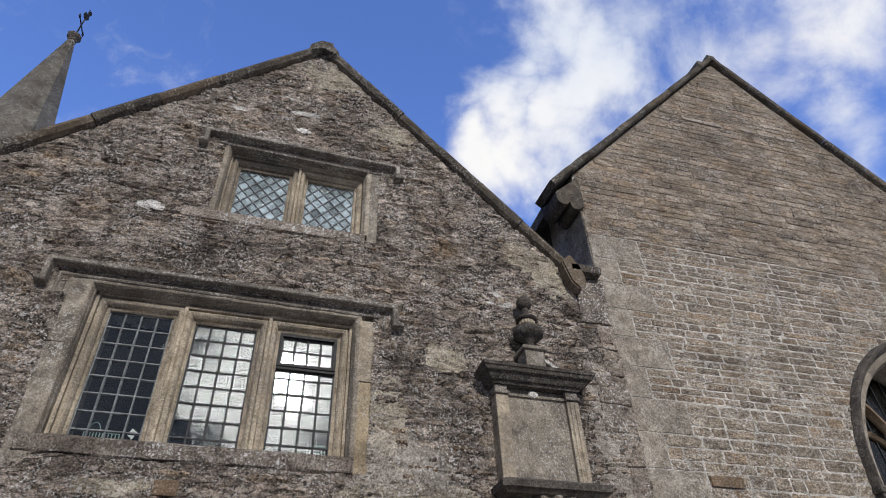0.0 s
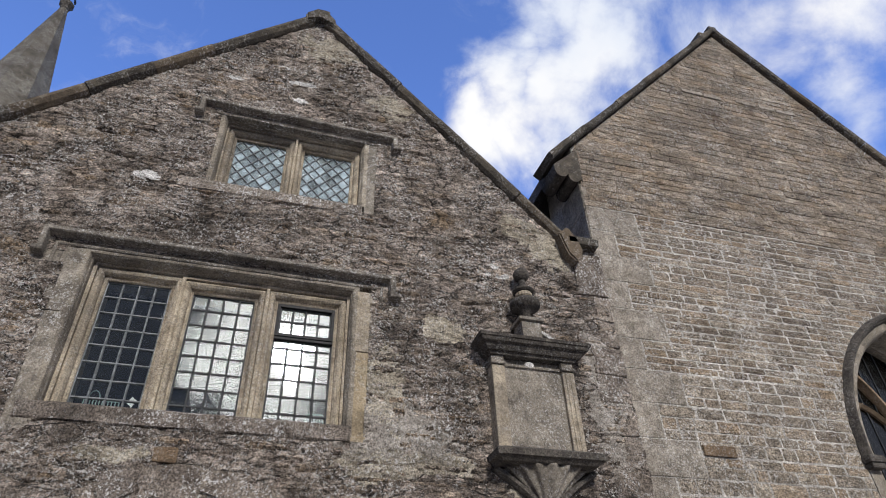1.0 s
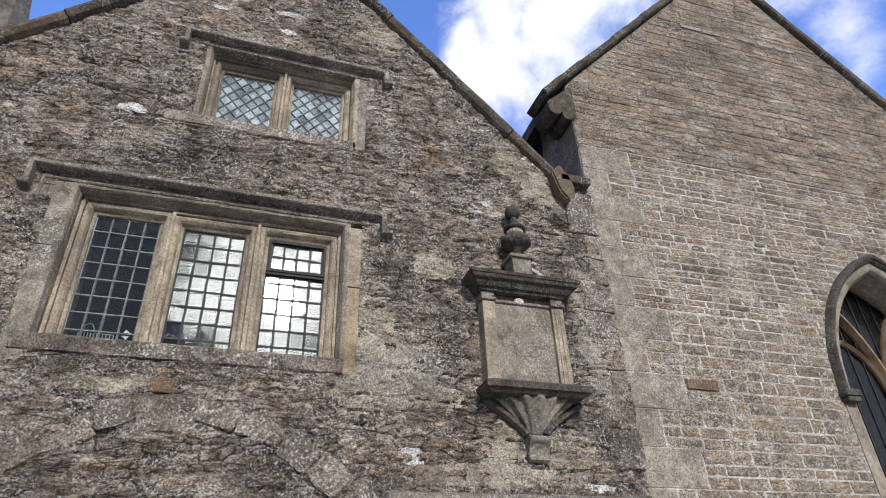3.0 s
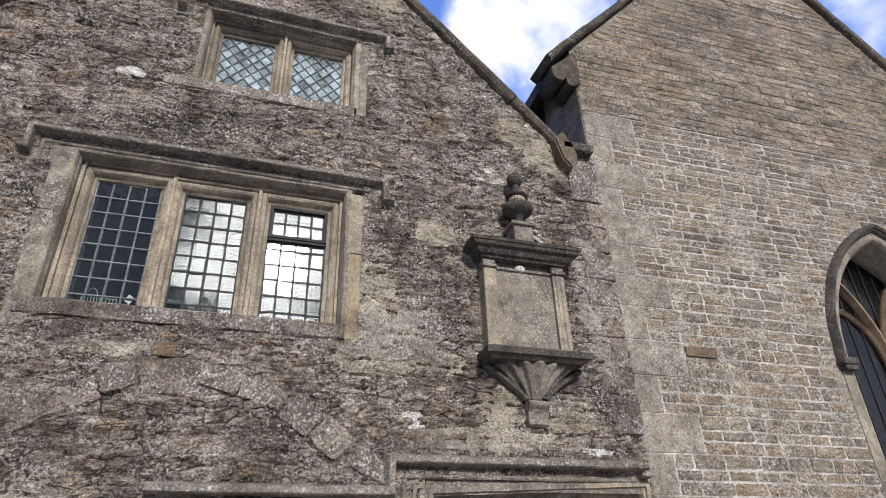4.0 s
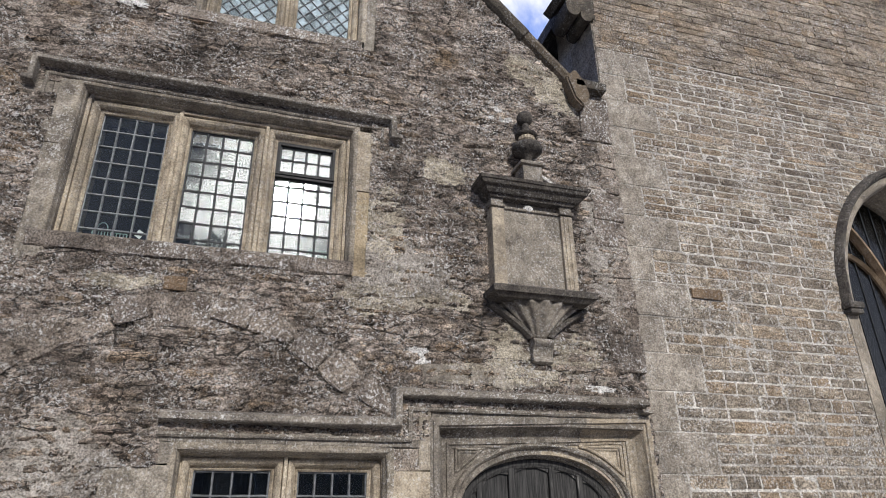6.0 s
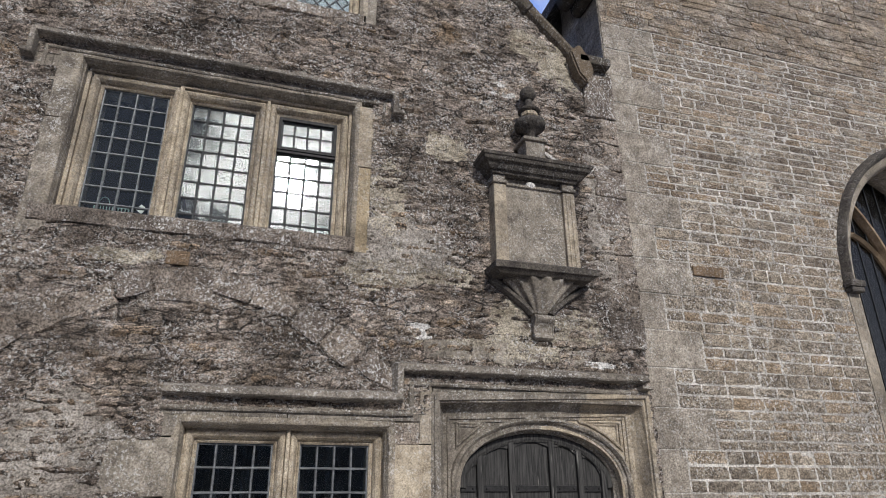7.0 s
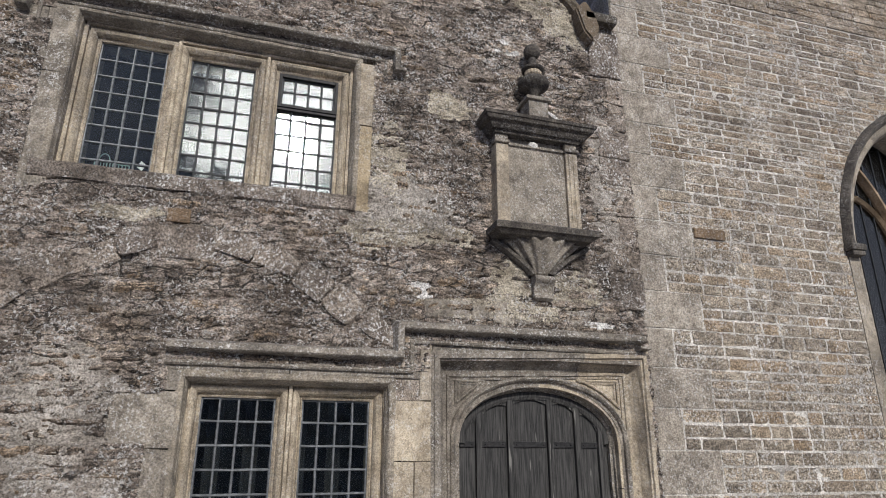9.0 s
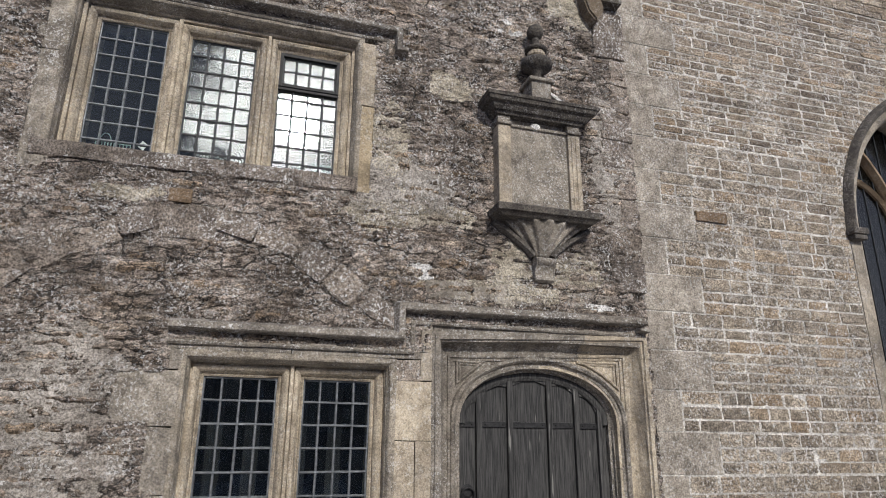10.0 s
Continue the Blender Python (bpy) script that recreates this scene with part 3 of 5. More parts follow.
for k, (x, z, rx, rz) in enumerate(((1.21, 2.72, 0.326, 0.211), (0.69, 2.68, 0.211, 0.299), (-0.23, 3.00, 0.384, 0.194), (-0.21, 3.53, 0.192, 0.484), (0.19, 3.03, 0.336, 0.106), (1.30, 5.10, 0.384, 0.37), (0.97, 5.24, 0.211, 0.264), (0.56, 2.54, 0.72, 0.114), (-1.85, 2.97, 0.288, 0.0704), (0.23, 4.08, 0.211, 0.158), (-0.79, 7.21, 0.48, 0.264), (-0.23, 6.48, 0.288, 0.246))):
    cling(x, z, rx * 0.85, rz * 0.85, LIMEWASH, "limewash", 300 + k)
for k, (x, z, rx, rz) in enumerate(((0.03, 2.63, 0.0864, 0.0616), (0.69, 4.74, 0.0576, 0.0308), (0.75, 4.66, 0.0672, 0.0308), (0.64, 4.65, 0.048, 0.0264), (-1.27, 6.75, 0.096, 0.044), (-1.10, 6.56, 0.154, 0.0352), (-1.66, 6.46, 0.096, 0.0352), (-1.07, 6.33, 0.0864, 0.0352), (1.39, 2.47, 0.173, 0.0308), (-2.21, 1.32, 0.0768, 0.0264), (-2.11, 5.12, 0.115, 0.0528))):
    cling(x, z, rx, rz, PALE, "lichen_crust", 400 + k)

for k, (x, z, rx, rz) in enumerate(((-2.35, 1.45, 0.75, 0.55), (-1.95, 0.95, 0.4, 0.5), (-2.9, 1.9, 0.5, 0.45), (-2.0, 1.95, 0.35, 0.25), (1.55, 3.6, 0.2, 0.7), (-0.1, 3.2, 0.45, 0.25))):
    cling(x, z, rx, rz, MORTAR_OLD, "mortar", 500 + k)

# coping stones along both slopes, each a stone of its own
def coping_run(x0, z0, x1, z1, count, parent, prof, mat=COPING):
    for i in range(count):
        f0, f1 = i / count, (i + 1) / count - 0.0008
        j = random.uniform(-0.008, 0.008)
        p = (x0 + (x1 - x0) * f0, z0 + (z1 - z0) * f0 + j)
        q = (x0 + (x1 - x0) * f1, z0 + (z1 - z0) * f1 + j + random.uniform(-0.008, 0.008))
        bm = bmesh.new()
        sweep(bm, [p, q], prof, 0.12, 0.008)
        part("coping", bm, mat, parent)


COPE = [(-0.015, 0.10), (-0.015, -0.03), (0.0, -0.07), (0.035, -0.095), (0.060, -0.095), (0.088, -0.04), (0.092, 0.55), (-0.015, 0.55)]
coping_run(LEFT_X, left_top(LEFT_X), APEX_X - 0.06, APEX_Z - 0.06, 7, wall_left, COPE)
coping_run(APEX_X + 0.06, APEX_Z - 0.063, 1.36, left_top(1.36), 6, wall_left, COPE)
bm = bmesh.new()
prism(bm, [(-1.14, 7.50), (-1.0, 7.62), (-0.86, 7.49), (-0.84, 7.60), (-0.95, 7.74), (-1.05, 7.74), (-1.16, 7.63)], -0.11, 0.5)
bmesh.ops.bevel(bm, geom=list(bm.edges), offset=0.02, segments=2, affect="EDGES")
part("apex_stone", bm, COPING, wall_left)
boxed("apex_stub", (-1.01, -0.92, -0.06, 0.3, 7.71, 7.80), COPING, wall_left, 0.015, 0.01)
# kneeler at the foot of the right slope
bm = bmesh.new()
prism(bm, [(1.32, 5.16), (1.42, 5.26), (1.50, 5.14), (1.54, 5.0), (1.46, 4.86), (1.38, 4.95)], -0.13, 0.4)
bmesh.ops.bevel(bm, geom=list(bm.edges), offset=0.015, segments=2, affect="EDGES")
part("kneeler", bm, COPING, wall_left)
boxed("kneeler_block", (1.40, 1.715, -0.13, 0.45, 5.07, 5.16), COPING, wall_left, 0.02, 0.008)
boxed("kneeler_neck", (1.47, 1.755, -0.034, 0.4, 4.60, 5.072), VOUSSOIR, wall_left, 0.02, 0.01)

# roof of the left house, behind the coping
roof_left = base("roof_1", "dark stone-slated roof behind the gable coping", "roof", "structure")
for sx, ex, s in ((APEX_X, LEFT_X - 0.1, SLOPE_L), (APEX_X, 1.60, SLOPE_R)):
    bm = bmesh.new()
    ez = APEX_Z - s * abs(ex - sx)
    prism(bm, [(sx, APEX_Z - 0.10), (ex, ez - 0.10), (ex, ez - 0.0), (sx, APEX_Z + 0.0)], 0.5, 9.0)
    part("slope", bm, SLATE, roof_left)
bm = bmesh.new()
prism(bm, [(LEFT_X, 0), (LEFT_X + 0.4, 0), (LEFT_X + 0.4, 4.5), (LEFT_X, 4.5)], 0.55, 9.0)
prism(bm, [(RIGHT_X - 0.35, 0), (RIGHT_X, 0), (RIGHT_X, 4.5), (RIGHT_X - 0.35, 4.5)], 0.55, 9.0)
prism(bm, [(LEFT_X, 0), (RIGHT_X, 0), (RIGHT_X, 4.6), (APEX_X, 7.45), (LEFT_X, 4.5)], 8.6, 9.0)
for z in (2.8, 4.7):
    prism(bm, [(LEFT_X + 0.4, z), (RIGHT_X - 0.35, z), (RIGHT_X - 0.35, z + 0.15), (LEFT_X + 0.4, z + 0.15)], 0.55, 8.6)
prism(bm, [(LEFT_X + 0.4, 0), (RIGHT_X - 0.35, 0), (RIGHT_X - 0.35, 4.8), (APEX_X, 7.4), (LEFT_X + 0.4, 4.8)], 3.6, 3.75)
tagged(part("wall_3", bm, DIM_PLASTER), "plain inner walls and floors, painted near-black for dim rooms", "wall", kind="structure")

# ---------------------------------------------------------------- windows
GLASS_Y = 0.175
# moulding round one light: hollow, ovolo and fillet, from the glass outwards
LIGHT_PROF = [(0.0, 0.30), (0.0, 0.150), (0.010, 0.140), (0.014, 0.148), (0.022, 0.146), (0.026, 0.122), (0.038, 0.102), (0.054, 0.092), (0.064, 0.096), (0.068, 0.110), (0.075, 0.110), (0.077, 0.082), (0.092, 0.079), (0.092, 0.30)]
FRAME_PROF = [(0.0, 0.30), (0.0, 0.084), (0.003, 0.040), (0.009, 0.030), (0.013, 0.010), (0.020, -0.008), (0.030, -0.013), (0.057, -0.013), (0.057, 0.30)]
HOOD_PROF = [(0.0, 0.05), (0.0, -0.020), (0.010, -0.027), (0.019, -0.022), (0.026, -0.006), (0.045, -0.004), (0.058, -0.018), (0.064, -0.086), (0.071, -0.094), (0.099, -0.090), (0.125, -0.02), (0.125, 0.05)]


def pane_mesh(w, h):
    bm = bmesh.new()
    box(bm, -w / 2, w / 2, -0.002, 0.002, -h / 2, h / 2)
    return mesh_of("pane", bm, GLASS)


def leaded_light(parent, x0, x1, z0, z1, cols, rows, lead, first=1.0, tilt=0.3):
    """Rectangular panes in lead cames; the top row may be lower than the others."""
    w = (x1 - x0) / cols
    h = (z1 - z0) / (rows - 1 + first)
    lines = [z0 + h * i for i in range(rows)] + [z1]
    me, top = pane_mesh(w - 0.004, h - 0.004), pane_mesh(w - 0.004, h * first - 0.004)
    for r in range(rows):
        for c in range(cols):
            p = new("pane", top if r == rows - 1 else me)
            p.parent, p.visible_shadow = parent, False
            p.matrix_basis = pose(x0 + w * (c + 0.5), GLASS_Y, (lines[r] + lines[r + 1]) / 2, random.gauss(0, tilt), 0, random.gauss(0, tilt))
    for i in range(cols + 1):
        x = min(max(x0 + w * i, x0 + 0.004), x1 - 0.004)
        bm = bmesh.new()
        sweep(bm, [(x, z0), (x, z1)], [(-0.008, GLASS_Y - 0.004), (-0.004, GLASS_Y - 0.009), (0.004, GLASS_Y - 0.009), (0.008, GLASS_Y - 0.004), (0.008, GLASS_Y + 0.005), (-0.008, GLASS_Y + 0.005)], 0.1, 0.004)
        part("lead_came", bm, lead, parent)
    for i in range(rows + 1):
        z = min(max(lines[i], z0 + 0.004), z1 - 0.004)
        bm = bmesh.new()
        sweep(bm, [(x0, z), (x1, z)], [(-0.0075, GLASS_Y - 0.005), (-0.004, GLASS_Y - 0.0105), (0.004, GLASS_Y - 0.0105), (0.0075, GLASS_Y - 0.005), (0.0075, GLASS_Y + 0.006), (-0.0075, GLASS_Y + 0.006)], 0.08, 0.004)
        part("lead_came", bm, lead, parent)


def clip(poly, axis, limit, sign):
    out = []
    for p, q in zip(poly, poly[1:] + poly[:1]):
        a, b = (p[axis] - limit) * sign, (q[axis] - limit) * sign
        if a >= 0:
            out.append(p)
        if a * b < 0:
            t = a / (a - b)
            out.append((p[0] + (q[0] - p[0]) * t, p[1] + (q[1] - p[1]) * t))
    return out


def quarry_light(parent, x0, x1, z0, z1, w, h, lead, glass_mat, y=GLASS_Y, tilt=0.9):
    """Diamond panes in lead cames, cut to the light's rectangle."""
    for r in range(-1, int((z1 - z0) / h * 2) + 2):
        for c in range(-1, int((x1 - x0) / w) + 2):
            cx, cz = x0 + w * (c + 0.5 * (r % 2)), z0 + h * 0.5 * r
            poly = [(cx - w / 2 + 0.003, cz), (cx, cz - h / 2 + 0.003), (cx + w / 2 - 0.003, cz), (cx, cz + h / 2 - 0.003)]
            for axis, lim, sg in ((0, x0, 1), (0, x1, -1), (1, z0, 1), (1, z1, -1)):
                poly = clip(poly, axis, lim, sg) if poly else poly
            if len(poly) < 3:
                continue
            mx, mz = sum(p[0] for p in poly) / len(poly), sum(p[1] for p in poly) / len(poly)
            bm = bmesh.new()
            prism(bm, [(p[0] - mx, p[1] - mz) for p in poly], -0.002, 0.002)
            ob = part("pane", bm, glass_mat, parent)
            ob.visible_shadow = False
            ob.matrix_basis = pose(mx, y, mz, random.gauss(0, tilt), 0, random.gauss(0, tilt))
    prof = [(-0.006, y - 0.004), (-0.002, y - 0.009), (0.002, y - 0.009), (0.006, y - 0.004), (0.006, y + 0.005), (-0.006, y + 0.005)]
    k = h / w
    for sg in (1, -1):
        n0 = int((z0 - z1) / h) - int((x1 - x0) / w) - 3
        for n in range(n0, -n0 + 6):
            # a line z = z0 + h * (n + 0.5) + sg * k * (x - x0), cut to the rectangle
            zc = z0 + h * (n + 0.5)
            seg = []
            for x in (x0, x1):
                z = zc + sg * k * (x - x0)
                if z0 <= z <= z1:
                    seg.append((x, z))
            for z in (z0, z1):
                x = x0 + sg * (z - zc) / k
                if x0 < x < x1:
                    seg.append((x, z))
            if len(seg) == 2 and math.dist(*seg) > 0.02:
                bm = bmesh.new()
                sweep(bm, sorted(seg), prof)
                part("lead_came", bm, lead, parent)


def moulded_window(name, label, lights, z0, frame_box, tops, hood, sill, mat):
    """Stone mullioned window: mouldings round each light, mullions, frame, sill and hood mould."""
    fx0, fx1, fz_l, fz_r = frame_box
    win = base(name, label, "window", "structure")
    for (x0, x1), zt in zip(lights, tops):
        bm = bmesh.new()
        sweep(bm, [(x0, z0 - 0.05), (x0, zt), (x1, zt), (x1, z0 - 0.05)], LIGHT_PROF, 0.1, 0.004)
        part("moulding", bm, mat, win)
    for (a, b), t0, t1 in zip(zip([l[1] for l in lights], [l[0] for l in lights[1:]]), tops, tops[1:]):
        boxed("mullion", (a + 0.070, b - 0.070, 0.074, 0.29, z0 - 0.05, min(t0, t1) + 0.075), mat, win, 0.006, 0.002)
    bm = bmesh.new()
    sweep(bm, [(fx0, z0 - 0.08), (fx0, fz_l), (fx1, fz_r), (fx1, z0 - 0.08)], FRAME_PROF, 0.1, 0.005)
    part("outer_frame", bm, ASHLAR_HEAD, win)
    bm = bmesh.new()
    x_l, x_r = lights[0][0], lights[-1][1]
    sweep(bm, [(x_l - 0.09, tops[0] + 0.088), (x_r + 0.09, tops[-1] + 0.088)], [(0, 0.084), (fz_l - tops[0] - 0.05, 0.084), (fz_l - tops[0] - 0.05, 0.3), (0, 0.3)])
    part("head", bm, ASHLAR_HEAD, win)
    for a, b in ((fx0 - 0.004, x_l - 0.088), (x_r + 0.088, fx1 + 0.004)):
        if b - a > 0.004:
            boxed("jamb", (a, b, 0.084, 0.3, z0 - 0.06, min(fz_l, fz_r) - 0.01), mat, win, 0.004, 0.0)
    if sill:
        sx0, sx1, sz0, lip = sill
        bm = bmesh.new()
        sweep(bm, [(sx0, sz0), (sx1, sz0)], [(0, 0.32), (0, lip + 0.02), (0.012, lip), (0.10, lip - 0.004), (0.115, lip + 0.012), (z0 - sz0 + 0.004, GLASS_Y - 0.03), (z0 - sz0 + 0.006, 0.32)], 0.09, 0.012)
        part("sill", bm, VOUSSOIR, win, "lichen-crusted stone sill")
    if hood:
        bm = bmesh.new()
        sweep(bm, hood, HOOD_PROF, 0.1, 0.004)
        part("hood_mould", bm, HOOD, win, "grey weathered stone hood mould with returned ends")
    return win


# first-floor window of three lights
Z_BIG = 3.245
win_big = moulded_window("window_1", "three-light stone mullioned window with leaded panes", [(-2.183, -1.763), (-1.605, -1.175), (-1.008, -0.582)], Z_BIG, (-2.285, -0.487, 4.325, 4.318),
                         [4.235, 4.215, 4.222], [(-2.645, 4.20), (-2.515, 4.20), (-2.515, 4.37), (-0.27, 4.355), (-0.27, 4.195), (-0.12, 4.195)], (-2.39, -0.44, 3.135, -0.032), ASHLAR)
for dims, mm in (((-2.47, -2.325, -0.012, 0.2, 3.86, 4.362), ASHLAR_GREY), ((-2.45, -2.325, -0.012, 0.2, 3.20, 3.855), ASHLAR_GREY), ((-2.46, -1.5, -0.014, 0.2, 4.365, 4.43), ASHLAR_GREY),
                 ((-1.495, -0.31, -0.012, 0.2, 4.36, 4.42), ASHLAR_GREY), ((-0.447, -0.325, -0.014, 0.2, 3.81, 4.32), ASHLAR), ((-0.447, -0.335, -0.012, 0.2, 3.13, 3.80), OCHRE), ((-2.63, -2.475, -0.01, 0.2, 4.20, 4.33), ASHLAR_GREY),
                 ((-2.44, -2.28, -0.02, 0.2, 3.06, 3.20), ASHLAR_GREY)):
    boxed("jamb_stone", dims, mm, win_big, 0.006, 0.004)
leaded_light(win_big, -2.183, -1.763, Z_BIG, 4.235, 4, 8, LEAD)
leaded_light(win_big, -1.605, -1.175, Z_BIG, 4.215, 4, 8, LEAD_DARK)
leaded_light(win_big, -1.008, -0.582, Z_BIG, 3.93, 4, 6, LEAD_DARK, first=0.55)
leaded_light(win_big, -0.985, -0.602, 3.975, 4.195, 4, 2, LEAD_DARK)
for d in ((-1.008, -0.985, 3.95, 4.222), (-0.604, -0.582, 3.95, 4.222), (-0.985, -0.604, 4.195, 4.222), (-0.985, -0.604, 3.95, 3.975), (-1.008, -0.582, 3.924, 3.943)):
    boxed("casement_bar", (d[0], d[1], GLASS_Y - 0.03, GLASS_Y + 0.012, d[2], d[3]), IRON, win_big, 0.003, 0.0, "black iron casement frame")

# attic window of two lights with diamond panes
win_attic = moulded_window("window_2", "two-light stone attic window with diamond leaded panes", [(-1.56, -1.134), (-0.97, -0.546)], 5.255, (-1.652, -0.475, 5.945, 5.935),
                           [5.85, 5.85], [(-1.925, 5.82), (-1.79, 5.82), (-1.79, 5.955), (-0.27, 5.93), (-0.27, 5.80), (-0.13, 5.80)], (-1.90, -0.45, 5.06, -0.03), ASHLAR)
for dims in ((-1.68, -0.43, -0.012, 0.2, 5.975, 6.03), (-0.432, -0.345, -0.012, 0.2, 5.10, 5.96), (-1.735, -1.70, -0.01, 0.2, 5.15, 5.65)):
    boxed("jamb_stone", dims, ASHLAR_GREY, win_attic, 0.006, 0.005)
quarry_light(win_attic, -1.56, -1.134, 5.255, 5.85, 0.105, 0.120, LEAD, GLASS_OLD)
quarry_light(win_attic, -0.97, -0.546, 5.255, 5.85, 0.105, 0.120, LEAD, GLASS_OLD)

# ground-floor window of two lights
win_low = moulded_window("window_3", "two-light stone ground-floor window with dark leaded panes", [(-1.280, -0.845), (-0.683, -0.258)], 0.66, (-1.357, -0.182, 1.985, 1.983),
                         [1.905, 1.905], None, (-1.47, -0.08, 0.52, -0.045), ASHLAR)
for dims in ((-1.48, -0.79, -0.012, 0.2, 2.045, 2.12), (-0.785, 0.03, -0.012, 0.2, 2.04, 2.14), (-1.745, -1.402, -0.02, 0.2, 1.605, 1.92), (-1.55, -1.402, -0.014, 0.2, 1.24, 1.60),
             (-1.665, -1.402, -0.016, 0.2, 0.55, 1.235), (-1.48, -1.402, -0.014, 0.2, 1.925, 2.04)):
    boxed("jamb_stone", dims, ASHLAR_GREY, win_low, 0.006, 0.006)
for dims in ((-0.130, 0.115, -0.012, 0.2, 1.54, 1.90), (-0.130, 0.0, -0.014, 0.2, 1.20, 1.535), (0.005, 0.115, -0.01, 0.2, 1.20, 1.535), (-0.130, 0.115, -0.012, 0.2, 0.55, 1.195)):
    boxed("jamb_stone", dims, ASHLAR, win_low, 0.004, 0.002)
boxed("jamb_stone", (-0.130, 0.03, -0.012, 0.2, 1.905, 2.035), VOUSSOIR, win_low, 0.006, 0.004)
boxed("jamb_stone", (0.033, 0.115, -0.014, 0.2, 1.905, 2.31), ASHLAR_HEAD, win_low, 0.006, 0.004)
leaded_light(win_low, -1.280, -0.845, 0.66, 1.905, 4, 9, LEAD)
leaded_light(win_low, -0.683, -0.258, 0.66, 1.905, 4, 9, LEAD)

# ---------------------------------------------------------------- doorway
door = base("door_1", "old grey oak plank door in a moulded stone doorway", "door", "structure")
CX, RX, SPRING, RISE = 0.93, 0.572, 1.66, 0.352


def arch_path(grow, low):
    """The door's flattened arch, grown outwards, with its jambs, from left to right."""
    pts = [(CX - RX - grow, low)]
    for i in range(25):
        t = math.pi * (1 - i / 24)
        s = abs(math.sin(t)) ** 0.92
        pts.append((CX + (RX + grow) * math.cos(t), SPRING + (RISE + grow) * s))
    return pts + [(CX + RX + grow, low)]


# square outer frame with a deep hollow
SURROUND = [(-0.03, 0.3), (-0.03, 0.105), (-0.012, 0.10), (-0.008, 0.088), (0.008, 0.086), (0.012, 0.10), (0.035, 0.095), (0.055, 0.075), (0.070, 0.045), (0.080, 0.015), (0.085, -0.008), (0.095, -0.012), (0.10, -0.028), (0.128, -0.030), (0.132, -0.018), (0.15, -0.016), (0.15, 0.3)]
for path, mm, words in (([(0.262, 0.0), (0.255, 2.085), (1.23, 2.1285)], ASHLAR_GREY, "smoke-darkened moulded stone door surround"), ([(1.23, 2.1285), (1.60, 2.145), (1.585, 0.0)], ASHLAR, "warm moulded stone door surround")):
    bm = bmesh.new()
    sweep(bm, path, SURROUND, 0.12, 0.005)
    part("surround", bm, mm, door, words)
boxed("head_stone", (0.118, 1.74, -0.006, 0.2, 2.20, 2.31), ASHLAR_GREY, door, 0.004, 0.0)
# spandrels between arch and frame, each with a sunk three-sided panel
inner = arch_path(0.02, SPRING)[1:-1]
for side in (0, 1):
    half = inner[:13] if side == 0 else inner[12:]
    corner = [(0.25, 2.11), (0.25, SPRING)] if side == 0 else [(1.605, SPRING), (1.605, 2.16)]
    mid = (CX, 2.135)
    outline = half + [mid] + corner if side == 0 else half + corner + [mid]
    bm = bmesh.new()
    prism(bm, outline, 0.115, 0.3)
    part("spandrel", bm, ASHLAR if side else ASHLAR_GREY, door)
    s = -1 if side == 0 else 1
    xe, ze = CX + s * 0.615, 2.055 if side == 0 else 2.09
    arc = [p for p in arch_path(0.125, SPRING)[1:-1] if (p[0] - CX) * s > 0.2 and abs(p[0] - CX) < 0.60 and p[1] < ze - 0.012]
    if side == 0:
        tri = [(xe, ze), (xe, arc[0][1] - 0.05)] + arc + [(arc[-1][0] + 0.06, ze), (xe, ze)]
    else:
        tri = [(arc[0][0] - 0.06, ze)] + arc + [(xe, arc[-1][1] - 0.05), (xe, ze), (arc[0][0] - 0.06, ze)]
    for inset, depth in ((0.0, 0.094), (0.032, 0.102)):
        cx, cz = xe - s * 0.09, ze - 0.07
        k = 1 - inset / 0.14
        bm = bmesh.new()
        sweep(bm, [(cx + (x - cx) * k, cz + (z - cz) * k) for x, z in tri], [(-0.010, 0.13), (-0.008, depth + 0.006), (0.0, depth), (0.008, depth + 0.006), (0.010, 0.13)])
        part("spandrel_bead", bm, ASHLAR if side else ASHLAR_GREY, door)
# jambs below the arch
for a, b, mm in ((0.258, CX - RX - 0.02, ASHLAR_GREY), (CX + RX + 0.02, 1.60, ASHLAR)):
    for z0, z1 in ((0, 0.5), (0.505, 0.9), (0.905, 1.36), (1.365, SPRING)):
        boxed("jamb_stone", (a, b, 0.115, 0.3, z0, z1), mm, door, 0.004, 0.0)
bm = bmesh.new()
sweep(bm, arch_path(0.0, 0.0), [(0.0, 0.3), (0.0, 0.20), (0.010, 0.185), (0.014, 0.165), (0.026, 0.155), (0.036, 0.13), (0.040, 0.112), (0.056, 0.106), (0.060, 0.085), (0.074, 0.070), (0.088, 0.078), (0.096, 0.10), (0.098, 0.12), (0.10, 0.3)], 0.09, 0.006)
part("arch_moulding", bm, ASHLAR_GREY, door, "grey worn moulded stone arch")
# hood mould that runs on over the window beside it
bm = bmesh.new()
DOOR_HOOD = [(0.0, 0.05), (0.0, -0.030), (0.012, -0.038), (0.024, -0.032), (0.032, -0.010), (0.056, -0.006), (0.074, -0.020), (0.082, -0.092), (0.090, -0.102), (0.124, -0.098), (0.150, -0.02), (0.150, 0.05)]
sweep(bm, [(-1.49, 2.068), (-0.012, 2.072), (-0.012, 2.265), (1.70, 2.27)], DOOR_HOOD, 0.09, 0.005)
part("hood_mould", bm, HOOD, door, "grey lichened hood mould stepping up over the door")
boxed("hood_stop", (1.64, 1.735, -0.10, 0.05, 2.30, 2.33), ASHLAR_GREY, door, 0.008, 0.004)

